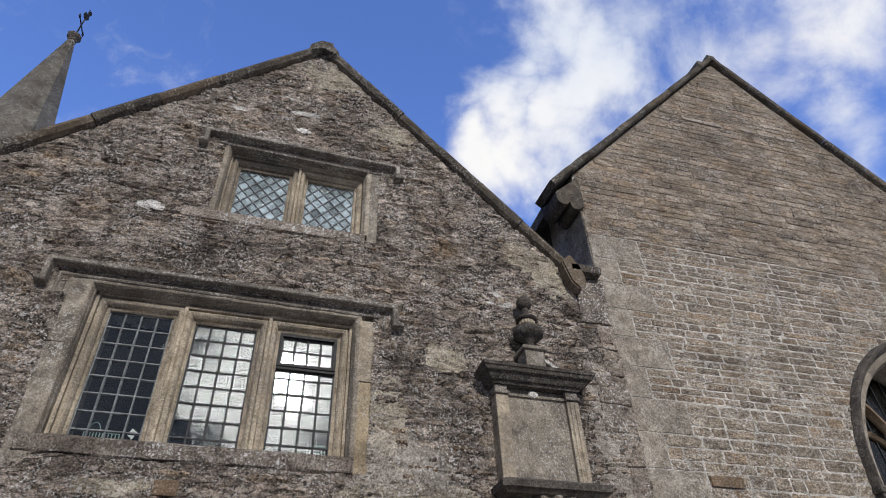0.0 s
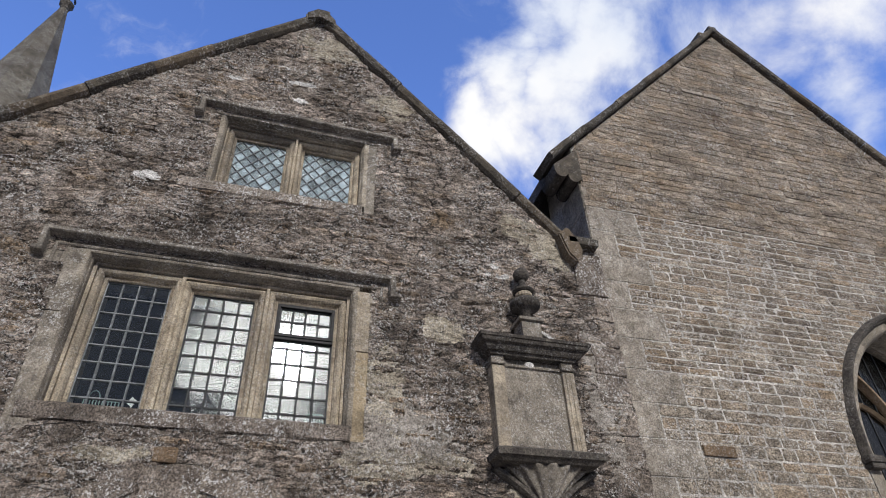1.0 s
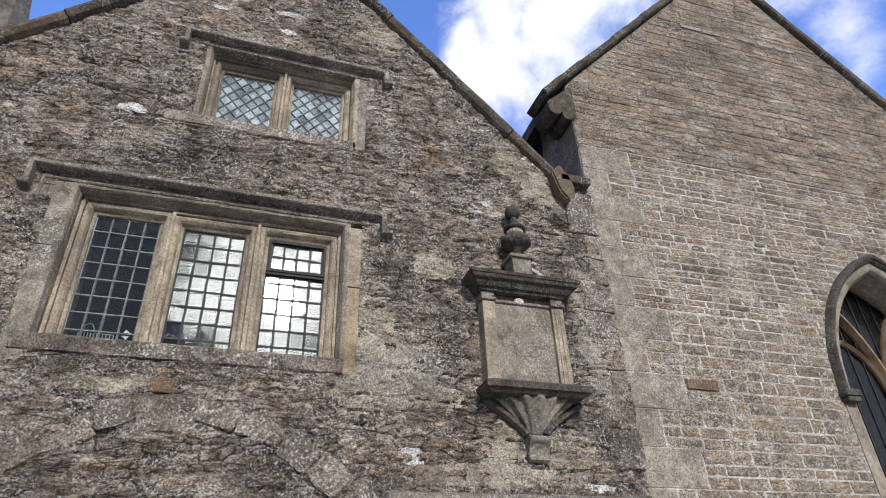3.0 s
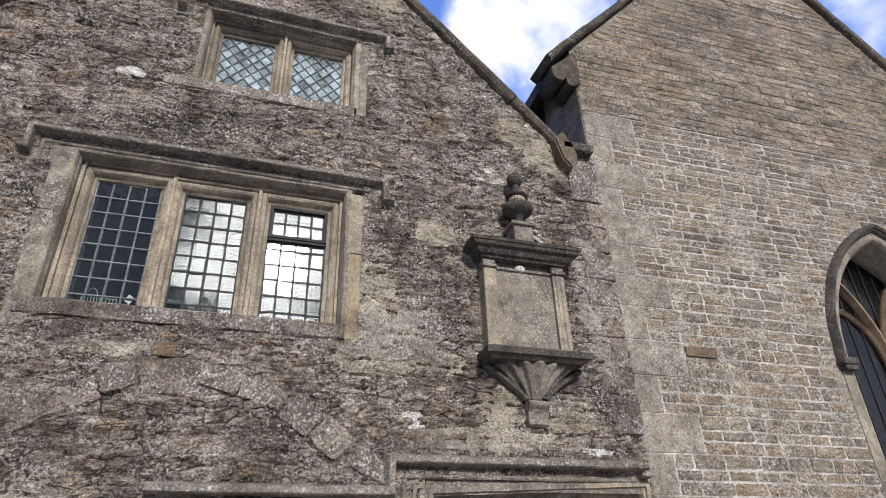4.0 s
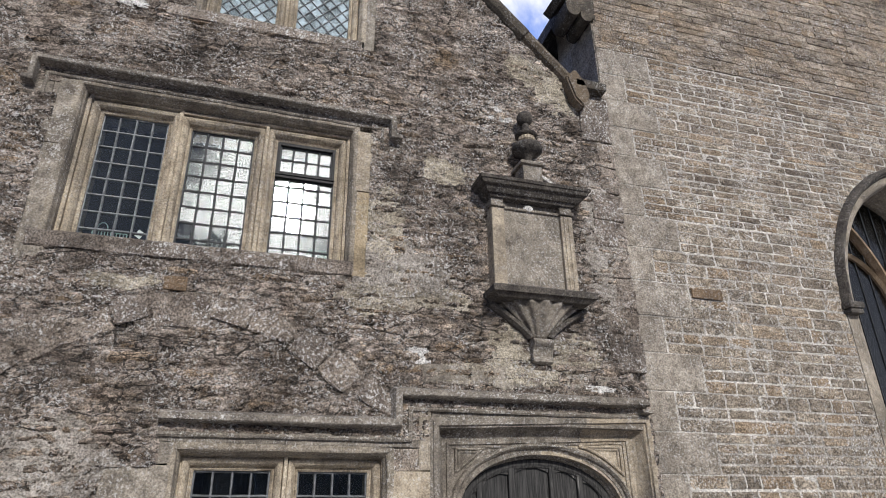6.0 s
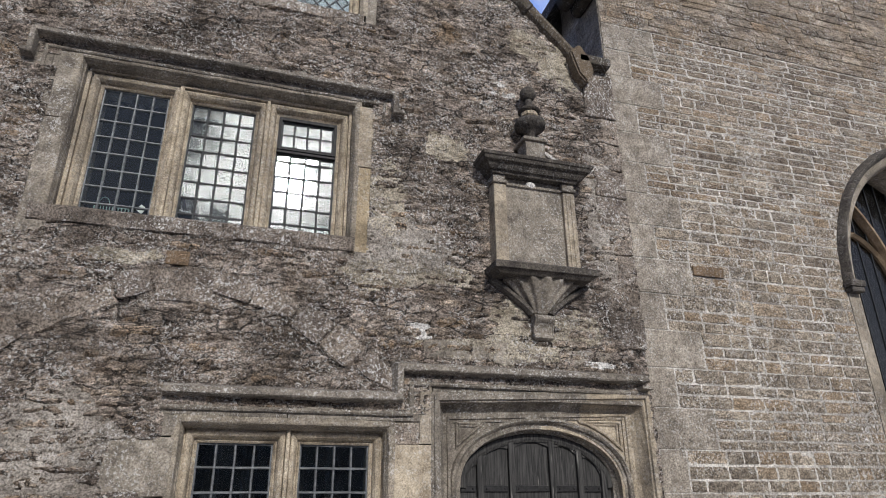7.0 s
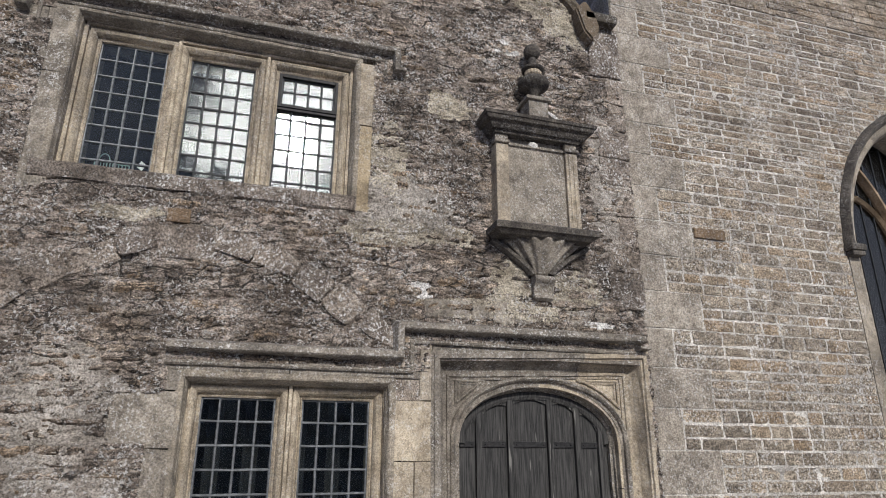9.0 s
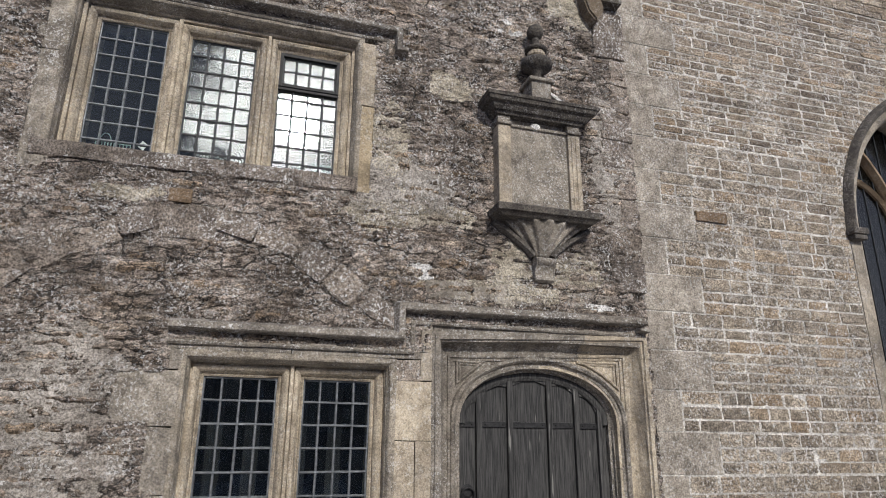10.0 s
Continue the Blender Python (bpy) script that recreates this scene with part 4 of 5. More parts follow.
# the door leaf: boards, ribs, arched head panels, strap irons and ring
def arch_z(x, shrink=0.0):
    k = max(0.0, 1 - ((x - CX) / (RX - shrink)) ** 2)
    return SPRING + (RISE - shrink) * k ** 0.46


leaf = part("leaf", bmesh.new(), OAK, door, "grey weathered oak door leaf")
RIBS = [0.358, 0.512, 0.742, 1.046, 1.258, 1.45, 1.502]
for a, b in zip(RIBS, RIBS[1:]):
    xs = [a + (b - a) * i / 6 for i in range(7)]
    bm = bmesh.new()
    prism(bm, [(a, 0.02), (b, 0.02)] + [(x, arch_z(x) + 0.01) for x in xs[::-1]], 0.235, 0.29)
    part("board", bm, OAK, leaf)
for x in RIBS[1:-2] + [1.44]:
    boxed("rib", (x - 0.021, x + 0.021, 0.205, 0.236, 0.02, arch_z(x) + 0.0), OAK, leaf, 0.007, 0.002)
bm = bmesh.new()
sweep(bm, [(CX + (RX - 0.004) * math.cos(math.pi * (1 - i / 24)), SPRING + (RISE - 0.004) * abs(math.sin(math.pi * (1 - i / 24))) ** 0.92) for i in range(25)], [(-0.055, 0.236), (-0.05, 0.21), (-0.03, 0.20), (0.0, 0.20), (0.0, 0.236)])
part("head_rail", bm, OAK, leaf)
for a, b in zip(RIBS[:-2], RIBS[1:-1]):
    if b - a > 0.1:
        c, w = (a + b) / 2, (b - a) / 2 - 0.021
        pts = [(c - w, arch_z(c - w, 0.05) - 0.03 - 0.0), (c - w * 0.5, arch_z(c - w * 0.5, 0.05) - 0.012), (c, arch_z(c, 0.05)), (c + w * 0.5, arch_z(c + w * 0.5, 0.05) - 0.012), (c + w, arch_z(c + w, 0.05) - 0.03)]
        bm = bmesh.new()
        prism(bm, pts + [(c + w, arch_z(c + w) + 0.03), (c, arch_z(c) + 0.02), (c - w, arch_z(c - w) + 0.03)], 0.218, 0.24)
        part("panel_head", bm, OAK, leaf)
        boxed("strap", (a + 0.026, b - 0.026, 0.222, 0.24, 1.632, 1.672), IRON, leaf, 0.003, 0.002, "black iron strap")
        for x in (a + 0.05, b - 0.05):
            bm = bmesh.new()
            bmesh.ops.create_uvsphere(bm, u_segments=8, v_segments=5, radius=0.007, matrix=Matrix.Translation((x, 0.222, 1.652)))
            part("stud", bm, IRON, leaf)
bm = bmesh.new()
lathe(bm, [(0.045, 0), (0.045, 0.006), (0.03, 0.012)], (0, 0, 0), 20)
bmesh.ops.transform(bm, matrix=pose(0.43, 0.236, 1.225, 90), verts=bm.verts)
part("latch_plate", bm, IRON, leaf)
bm = bmesh.new()
for i in range(24):
    t0, t1 = 2 * math.pi * i / 24, 2 * math.pi * (i + 1) / 24
    bmesh.ops.create_cone(bm, cap_ends=True, segments=8, radius1=0.007, radius2=0.007, depth=0.045 * 2 * math.pi / 24 * 1.2, matrix=Matrix.Translation((0.43 + 0.045 * math.cos(t0), 0.208, 1.20 + 0.045 * math.sin(t0))) @ Matrix.Rotation(-t0, 4, "Y"))
part("ring_handle", bm, IRON, leaf, "black iron ring handle")

# ---------------------------------------------------------------- right gabled building, set a little askew
ASKEW = pose(1.9, 0.034, 0, 0, 0, -0.964)
RA_X, RA_Z, R_LEFT, R_RIGHT = 2.62, 9.60, -0.135, 6.4
RS_L, RS_R = 1.10, 1.14


def right_top(x):
    return float(min(RA_Z - RS_L * (RA_X - x), RA_Z - RS_R * (x - RA_X)))


def right_tops(x):
    return np.minimum(RA_Z - RS_L * (RA_X - x), RA_Z - RS_R * (x - RA_X))


wall_right = base("wall_2", "tall gable wall of squared grey-tan limestone blocks", "wall", "structure")
wall_right.matrix_basis = ASKEW
L_A, L_R, L_Z = 0.89, 1.50, 3.34
L_X, L_FOOT = 2.14, 1.8   # left edge and foot of the opening
L_C = L_X + L_A


def lancet_z(x):
    d = abs(x - L_C)
    k = L_R - L_A
    return L_Z + math.sqrt(max(0.0, L_R ** 2 - (d + k) ** 2))


def in_lancet(x, z, grow=0.0):
    x, z = np.asarray(x, float), np.asarray(z, float)
    k = L_R - L_A
    head = np.hypot(np.abs(x - L_C) + k, np.maximum(z - L_Z, 0)) < L_R + grow
    return head & (z > L_FOOT) & (np.abs(x - L_C) < L_A + grow)


# core in slices; the arched opening cut by narrow slices
bm = bmesh.new()
cuts = [R_LEFT] + [L_X + 2 * L_A * i / 24 for i in range(25)] + [R_RIGHT]
for a, b in zip(cuts, cuts[1:]):
    m = (a + b) / 2
    apex_cut = [a, RA_X, b] if a < RA_X < b else [a, b]
    tops = [(x, right_top(x)) for x in apex_cut[::-1]]
    if L_X < m < L_X + 2 * L_A:
        prism(bm, [(a, 0), (b, 0), (b, L_FOOT), (a, L_FOOT)], 0.03, 0.7)
        prism(bm, [(a, lancet_z(a)), (b, lancet_z(b))] + tops, 0.03, 0.7)
    else:
        prism(bm, [(a, 0), (b, 0)] + tops, 0.03, 0.7)
part("core", bm, MORTAR, wall_right)


def block_height(x, z):
    return -0.002 - 0.008 * rough2(x * 12.0, z * 16.0, 61, 3)


relief_sheet("mortar_face", R_LEFT + 0.01, R_RIGHT, 0.0, 5.74, 0.025, 0.022, lambda x, z: (z < right_tops(x) - 0.03) & ~in_lancet(x, z, 0.03), block_height, MORTAR, wall_right)
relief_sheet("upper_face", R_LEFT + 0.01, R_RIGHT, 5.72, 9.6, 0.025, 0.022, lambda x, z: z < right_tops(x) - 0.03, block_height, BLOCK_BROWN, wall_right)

# side wall with dressed corner, and the roof that overhangs it
bm = bmesh.new()
prism(bm, [(R_LEFT + 0.03, 0), (R_LEFT + 0.6, 0), (R_LEFT + 0.6, 6.55), (R_LEFT + 0.03, 6.1)], 0.7, 14.0)
part("side", bm, RUBBLE_BED, wall_right)
rnd = random.Random(8)
z = 4.7
while z < 6.0:
    h = rnd.uniform(0.07, 0.11)
    y = 0.45
    while y < 3.0:
        w = rnd.uniform(0.16, 0.32)
        boxed("side_stone", (R_LEFT + 0.005 + rnd.uniform(0, 0.015), R_LEFT + 0.1, y, y + w - 0.015, z, z + h - 0.015), BLOCK, wall_right, 0.01, 0.0)
        y += w
    z += h
for i, (z0, z1) in enumerate(((4.9, 5.29), (5.295, 5.66), (5.665, 6.02))):
    boxed("return_quoin", (R_LEFT - 0.012, R_LEFT + 0.06, 0.0, 0.42, z0, z1), QUOIN, wall_right, 0.006, 0.0)
roof_right = base("roof_2", "steep stone-slated roof with an overhanging eave", "roof", "structure")
roof_right.matrix_basis = ASKEW
for sx, ex, s in ((RA_X, -0.36, RS_L), (RA_X, R_RIGHT + 0.3, RS_R)):
    bm = bmesh.new()
    ez = RA_Z - s * abs(ex - sx)
    prism(bm, [(sx, RA_Z - 0.08), (ex, ez - 0.08), (ex, ez + 0.06), (sx, RA_Z + 0.08)], 0.25, 14.0)
    part("slope", bm, SLATE, roof_right)
R_COPE = [(-0.015, 0.30), (-0.015, -0.055), (0.0, -0.078), (0.045, -0.088), (0.058, -0.075), (0.075, 0.30)]
coping_run(-0.43, right_top(-0.43) + 0.03, RA_X - 0.02, RA_Z + 0.01, 12, wall_right, R_COPE)
coping_run(RA_X + 0.02, RA_Z + 0.01, R_RIGHT, right_top(R_RIGHT), 9, wall_right, R_COPE)
boxed("apex_stone", (RA_X - 0.07, RA_X + 0.07, -0.09, 0.4, RA_Z + 0.0, RA_Z + 0.12), COPING, wall_right, 0.025, 0.01)
boxed("apex_stub", (RA_X - 0.22, RA_X - 0.13, -0.02, 0.2, RA_Z - 0.14, RA_Z + 0.02), COPING, wall_right, 0.03, 0.01)
# scrolled corbel under the eave
bm = bmesh.new()
curve = [(-0.10, 6.50), (-0.40, 6.22), (-0.40, 6.15)]
for cx, cz, r in ((-0.325, 6.135, 0.07), (-0.19, 6.075, 0.06)):
    curve += [(cx + r * math.cos(math.pi + math.pi * i / 8), cz + r * math.sin(math.pi + math.pi * i / 8)) for i in range(9)]
curve += [(-0.10, 6.03)]
prism(bm, curve, -0.02, 0.30)
part("corbel", bm, COPING, wall_right, "dark scrolled stone corbel under the eave")

# ---------------------------------------------------------------- traceried window of the right building
win_arch = base("window_4", "large pointed stone window with branching tracery and dark leaded glass", "window", "structure")
win_arch.matrix_basis = ASKEW


def pointed(grow, low=None, n=18, start=0.0):
    """The window's pointed outline, grown outwards; with straight jambs down to low, or from a height above the springing."""
    k = L_R - L_A
    t0, top = math.asin(start / (L_R + grow)), math.acos(k / (L_R + grow))
    left = [(L_C + k - (L_R + grow) * math.cos(t0 + (top - t0) * i / n), L_Z + (L_R + grow) * math.sin(t0 + (top - t0) * i / n)) for i in range(n + 1)]
    right = [(2 * L_C - x, z) for x, z in left[-2::-1]]
    if low is None:
        return left + right
    return [(L_C - L_A - grow, low)] + left + right + [(L_C + L_A + grow, low)]


bm = bmesh.new()
sweep(bm, pointed(0.0, L_FOOT), [(-0.05, 0.5), (-0.05, 0.24), (-0.042, 0.22), (-0.038, 0.15), (-0.022, 0.09), (-0.016, 0.03), (0.0, 0.0), (0.02, -0.012), (0.14, -0.014), (0.14, 0.5)])
part("reveal", bm, ASHLAR_HEAD, win_arch, "grey-brown dressed stone reveal")
bm = bmesh.new()
sweep(bm, pointed(0.072, start=0.0), [(0.0, 0.05), (0.0, -0.03), (0.010, -0.05), (0.022, -0.055), (0.030, -0.075), (0.052, -0.085), (0.066, -0.07), (0.086, -0.02), (0.086, 0.05)], 0.0, 0.005)
part("hood_mould", bm, DARK_STONE, win_arch, "blackened stone hood mould")
for s in (-1, 1):
    x = L_C + s * (L_A + 0.09)
    bm = bmesh.new()
    box(bm, x - 0.085, x + 0.085, -0.10, 0.04, 3.285, 3.35, 0.022)
    box(bm, x - 0.07, x + 0.07, -0.085, 0.04, 3.24, 3.285, 0.015)
    part("hood_stop", bm, DARK_STONE, win_arch)
BAR = [(-0.032, 0.36), (-0.032, 0.30), (-0.012, 0.245), (0.012, 0.245), (0.032, 0.30), (0.032, 0.36)]
for mx in (L_C,):
    bm = bmesh.new()
    sweep(bm, [(mx, L_FOOT), (mx, L_Z)], BAR)
    part("mullion", bm, TRACERY, win_arch)
    for s in (-1, 1):
        arc = []
        for j in range(30):
            t = j / 29 * 1.1
            x, z = mx + s * (L_R - L_R * math.cos(t)), L_Z + L_R * math.sin(t)
            if bool(in_lancet(x, z, 0.02)):
                arc.append((x, z))
        bm = bmesh.new()
        sweep(bm, arc, BAR)
        part("tracery_bar", bm, TRACERY, win_arch)
for c in (L_C - 0.415, L_C + 0.415):
    for s in (-1, 1):
        arc = [(c + s * (0.37 - 0.60 * (1 - math.cos(t))), 3.45 + 0.60 * math.sin(t)) for t in [j / 12 * 1.2 for j in range(13)]]
        bm = bmesh.new()
        sweep(bm, arc, [(-0.022, 0.35), (-0.022, 0.30), (0.0, 0.27), (0.022, 0.30), (0.022, 0.35)])
        part("light_head", bm, TRACERY, win_arch)
outline = pointed(0.02, L_FOOT, 12)
bm = bmesh.new()
prism(bm, outline, 0.325, 0.331)
g = part("pane", bm, GLASS_DARK, win_arch, "dark leaded glass")
g.visible_shadow = False
for i in range(1, 13):
    x = L_X + 2 * L_A * i / 13
    bm = bmesh.new()
    sweep(bm, [(x, L_FOOT), (x, lancet_z(x))], [(-0.005, 0.332), (-0.005, 0.318), (0.005, 0.318), (0.005, 0.332)])
    part("lead_came", bm, LEAD_DARK, win_arch)
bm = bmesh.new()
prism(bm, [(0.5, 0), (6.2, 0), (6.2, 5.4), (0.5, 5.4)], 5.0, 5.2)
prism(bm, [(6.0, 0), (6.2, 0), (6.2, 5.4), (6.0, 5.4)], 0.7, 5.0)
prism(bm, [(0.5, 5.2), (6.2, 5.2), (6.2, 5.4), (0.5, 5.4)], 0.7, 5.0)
far = part("wall_4", bm, DIM_PLASTER)
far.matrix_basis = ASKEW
tagged(far, "plain inner walls behind the pointed window, painted near-black for dimness", "wall", kind="structure")

# ---------------------------------------------------------------- wall monument over the door
mon = base("wall_monument", "weathered stone wall tablet with cornice, urn finial and fluted corbel", "monument")
MX = 0.89


def slab(name, half, y0, z0, z1, mat, bevel=0.008, label=""):
    return boxed(name, (MX - half, MX + half, y0, 0.03, z0, z1), mat, mon, bevel, 0.003, label)


slab("back_plate", 0.33, -0.075, 3.075, 3.850, ASHLAR_GREY)
# sunk panel frame and the plain tablet
slab("tablet", 0.24, -0.095, 3.075, 3.793, ASHLAR_GREY, 0.004, "plain grey-brown stone tablet")
for s in (-1, 1):
    c = MX + s * 0.283
    boxed("pilaster", (c - 0.05, c + 0.05, -0.125, 0.0, 3.075, 3.770), ASHLAR, mon, 0.006, 0.002, "pale stone pilaster")
    for k in ((-0.018, 0.018) if s > 0 else ()):
        boxed("flute", (c + k - 0.007, c + k + 0.007, -0.131, -0.12, 3.096, 3.754), ASHLAR, mon, 0.003, 0.0)
    boxed("capital", (c - 0.06, c + 0.06, -0.145, 0.0, 3.770, 3.796), ASHLAR_GREY, mon, 0.008, 0.002)
    boxed("frieze_block", (c - 0.05, c + 0.05, -0.125, 0.0, 3.796, 3.850), ASHLAR_GREY, mon, 0.006, 0.002)
boxed("astragal", (MX - 0.235, MX + 0.235, -0.115, 0.0, 3.770, 3.793), ASHLAR_GREY, mon, 0.008, 0.002)
bm = bmesh.new()
bmesh.ops.create_uvsphere(bm, u_segments=12, v_segments=8, radius=0.042, matrix=Matrix.Translation((MX - 0.02, -0.10, 3.798)) @ Matrix.Diagonal((1, 0.5, 0.75, 1)))
part("shell_boss", bm, PALE, mon, "pale lichened boss")
# cornice with mitred returns
bm = bmesh.new()
CORN = [(-0.01, 3.845), (0.02, 3.845), (0.03, 3.864), (0.05, 3.868), (0.07, 3.891), (0.075, 3.905), (0.105, 3.914), (0.115, 3.937), (0.125, 3.942), (0.13, 3.965), (0.09, 3.980), (-0.01, 3.985)]
rings = []
for u, z in CORN:
    x0, x1, y = MX - 0.325 - u, MX + 0.325 + u, -0.125 - u
    rings.append([bm.verts.new(p) for p in ((x0, 0.02, z), (x0, y, z), (x1, y, z), (x1, 0.02, z))])
for a, b in zip(rings, rings[1:]):
    for i in range(3):
        bm.faces.new((a[i], a[i + 1], b[i + 1], b[i]))
bm.faces.new(rings[0][::-1]), bm.faces.new(rings[-1])
part("cornice", bm, DARK_STONE, mon, "blackened moulded stone cornice")
# shelf and fluted corbel
bm = bmesh.new()
rings = []
for u, z in ((0.05, 3.035), (0.075, 3.056), (0.096, 3.064), (0.10, 3.104), (0.085, 3.115), (-0.03, 3.165)):
    x0, x1, y = MX - 0.29 - u, MX + 0.312 + u, -0.145 - u
    rings.append([bm.verts.new(p) for p in ((x0, 0.02, z), (x0, y, z), (x1, y, z), (x1, 0.02, z))])
for a, b in zip(rings, rings[1:]):
    for i in range(3):
        bm.faces.new((a[i], a[i + 1], b[i + 1], b[i]))
bm.faces.new(rings[0][::-1]), bm.faces.new(rings[-1])
part("shelf", bm, DARK_STONE, mon, "black-crusted projecting stone shelf")
bm = bmesh.new()
rings = []
SEG = 72
for k in range(13):
    f = k / 12
    z = 3.036 - 0.246 * f
    rw = 0.285 * (1 - f) ** 1.25 + 0.065
    ry = 0.175 * (1 - f) ** 0.8 + 0.05
    ring = []
    for i in range(SEG + 1):
        t = math.pi * i / SEG
        fl = 1 - 0.13 * (0.5 + 0.5 * math.cos(t * 18)) * (1 - 0.3 * f)
        ring.append(bm.verts.new((MX + 0.025 - rw * fl * math.cos(t), 0.02 - ry * fl * math.sin(t), z)))
    rings.append(ring)
for a, b in zip(rings, rings[1:]):
    for i in range(SEG):
        bm.faces.new((a[i], a[i + 1], b[i + 1], b[i]))
bm.faces.new(rings[0]), bm.faces.new(rings[-1][::-1])
part("fluted_corbel", bm, ASHLAR_GREY, mon, "shell-fluted tapering stone corbel", smooth=True)
for s in (-1, 1):
    bm = bmesh.new()
    arc = [(MX + 0.025 + s * (0.30 * (1 - f) ** 1.25 + 0.075), 3.034 - 0.232 * f) for f in [i / 10 for i in range(11)]]
    sweep(bm, arc, [(-0.026, 0.02), (-0.026, -0.05), (-0.012, -0.075), (0.012, -0.075), (0.022, -0.05), (0.022, 0.02)])
    part("side_scroll", bm, DARK_STONE, mon)
bm = bmesh.new()
side = [(0.02, 2.792), (-0.075, 2.792)] + [(-0.085 - 0.035 * math.sin(math.pi * i / 8), 2.788 - 0.06 * i / 8) for i in range(9)] + [(-0.07, 2.710), (-0.055, 2.669), (-0.07, 2.640), (-0.08, 2.627), (-0.06, 2.615), (0.02, 2.615)]
a = [bm.verts.new((MX - 0.05, y, z)) for y, z in side]
b = [bm.verts.new((MX + 0.10, y, z)) for y, z in side]
bm.faces.new(a), bm.faces.new(b[::-1])
for i in range(len(side)):
    j = (i + 1) % len(side)
    bm.faces.new((a[i], b[i], b[j], a[j]))
bmesh.ops.bevel(bm, geom=[e for e in bm.edges if abs(e.verts[0].co.x - e.verts[1].co.x) < 0.001], offset=0.008, segments=2, affect="EDGES")
part("scroll_drop", bm, ASHLAR_GREY, mon, "scrolled stone pendant")
# urn finial
bm = bmesh.new()
FY = -0.12
box(bm, MX - 0.085, MX + 0.075, FY - 0.08, FY + 0.08, 3.980, 4.132, 0.006)
box(bm, MX - 0.11, MX + 0.10, FY - 0.105, FY + 0.105, 4.132, 4.162, 0.012)
part("pedestal", bm, ASHLAR_GREY, mon)
bm = bmesh.new()
lathe(bm, [(0.068, 0.0), (0.042, 0.02), (0.032, 0.085), (0.072, 0.114), (0.115, 0.134), (0.124, 0.162), (0.116, 0.186), (0.081, 0.214), (0.05, 0.233)], (MX, FY, 4.162), 24)
part("urn", bm, DARK_STONE, mon, "blackened stone urn", smooth=True)
bm = bmesh.new()
lathe(bm, [(0.05, 0.0), (0.062, 0.01), (0.062, 0.038), (0.05, 0.046)], (MX, FY, 4.395), 32, 0.09)
part("neck", bm, ASHLAR, mon, "pale fluted collar")
bm = bmesh.new()
lathe(bm, [(0.058, 0.0), (0.088, 0.01), (0.088, 0.024), (0.048, 0.045), (0.030, 0.065), (0.027, 0.16)], (MX, FY, 4.440), 24)
part("disc", bm, DARK_STONE, mon, smooth=True)
bm = bmesh.new()
bmesh.ops.create_uvsphere(bm, u_segments=20, v_segments=12, radius=0.066, matrix=Matrix.Translation((MX, FY, 4.622)))
part("ball_top", bm, DARK_STONE, mon, "dark stone ball", smooth=True)
bm = bmesh.new()
box(bm, -0.075, 0.075, -0.05, 0.05, -0.015, 0.015, 0.01)
bmesh.ops.transform(bm, matrix=pose(MX + 0.155, -0.06, 4.087, 0, 32, 0), verts=bm.verts)
frag = part("stone_fragment", bm, PALE)
tagged(frag, "pale broken stone fragment lying on the monument's cornice", "stone")

# ---------------------------------------------------------------- spire behind the house
spire = base("church_spire", "octagonal grey stone spire with cap and weathervane", "spire")
SX, SY = -7.52, 8.0
bm = bmesh.new()
lathe(bm, [(1.62, -8.6), (0.085, 0.5)], (SX, SY, 17.0), 8)
part("spire_cone", bm, SPIRE, spire)
bm = bmesh.new()
box(bm, SX - 1.8, SX + 1.8, SY - 1.8, SY + 1.8, 0, 8.4)
part("tower", bm, RUBBLE_BED, spire)
bm = bmesh.new()
lathe(bm, [(0.09, 0.0), (0.12, 0.04), (0.11, 0.10), (0.18, 0.20), (0.19, 0.27), (0.13, 0.32)], (SX, SY, 17.42), 8)
part("cap", bm, DARK_STONE, spire)
vane = part("weathervane", bmesh.new(), IRON, spire, "black iron weathervane")
bm = bmesh.new()
lathe(bm, [(0.022, 0.0), (0.015, 1.35)], (SX, SY, 17.7), 8)
part("rod", bm, IRON, vane)
bm = bmesh.new()
box(bm, SX - 0.014, SX + 0.014, SY - 0.30, SY + 0.30, 18.24, 18.27, 0.004)
for k in (-1, 1):
    box(bm, SX - 0.014, SX + 0.014, SY + k * 0.30 - 0.045, SY + k * 0.30 + 0.045, 18.20, 18.31, 0.008)
part("cross_arm", bm, IRON, vane)
bm = bmesh.new()
prism(bm, [(-0.05, 18.60), (0.05, 18.58), (0.09, 18.66), (0.06, 18.78), (0.10, 18.92), (0.07, 19.02), (0.02, 19.0), (0.03, 18.9), (-0.02, 18.78), (-0.08, 18.82), (-0.10, 18.70)], -0.02, 0.02)
bmesh.ops.transform(bm, matrix=pose(SX, SY, 0, 0, 0, 60), verts=bm.verts)
part("vane_plate", bm, IRON, vane)

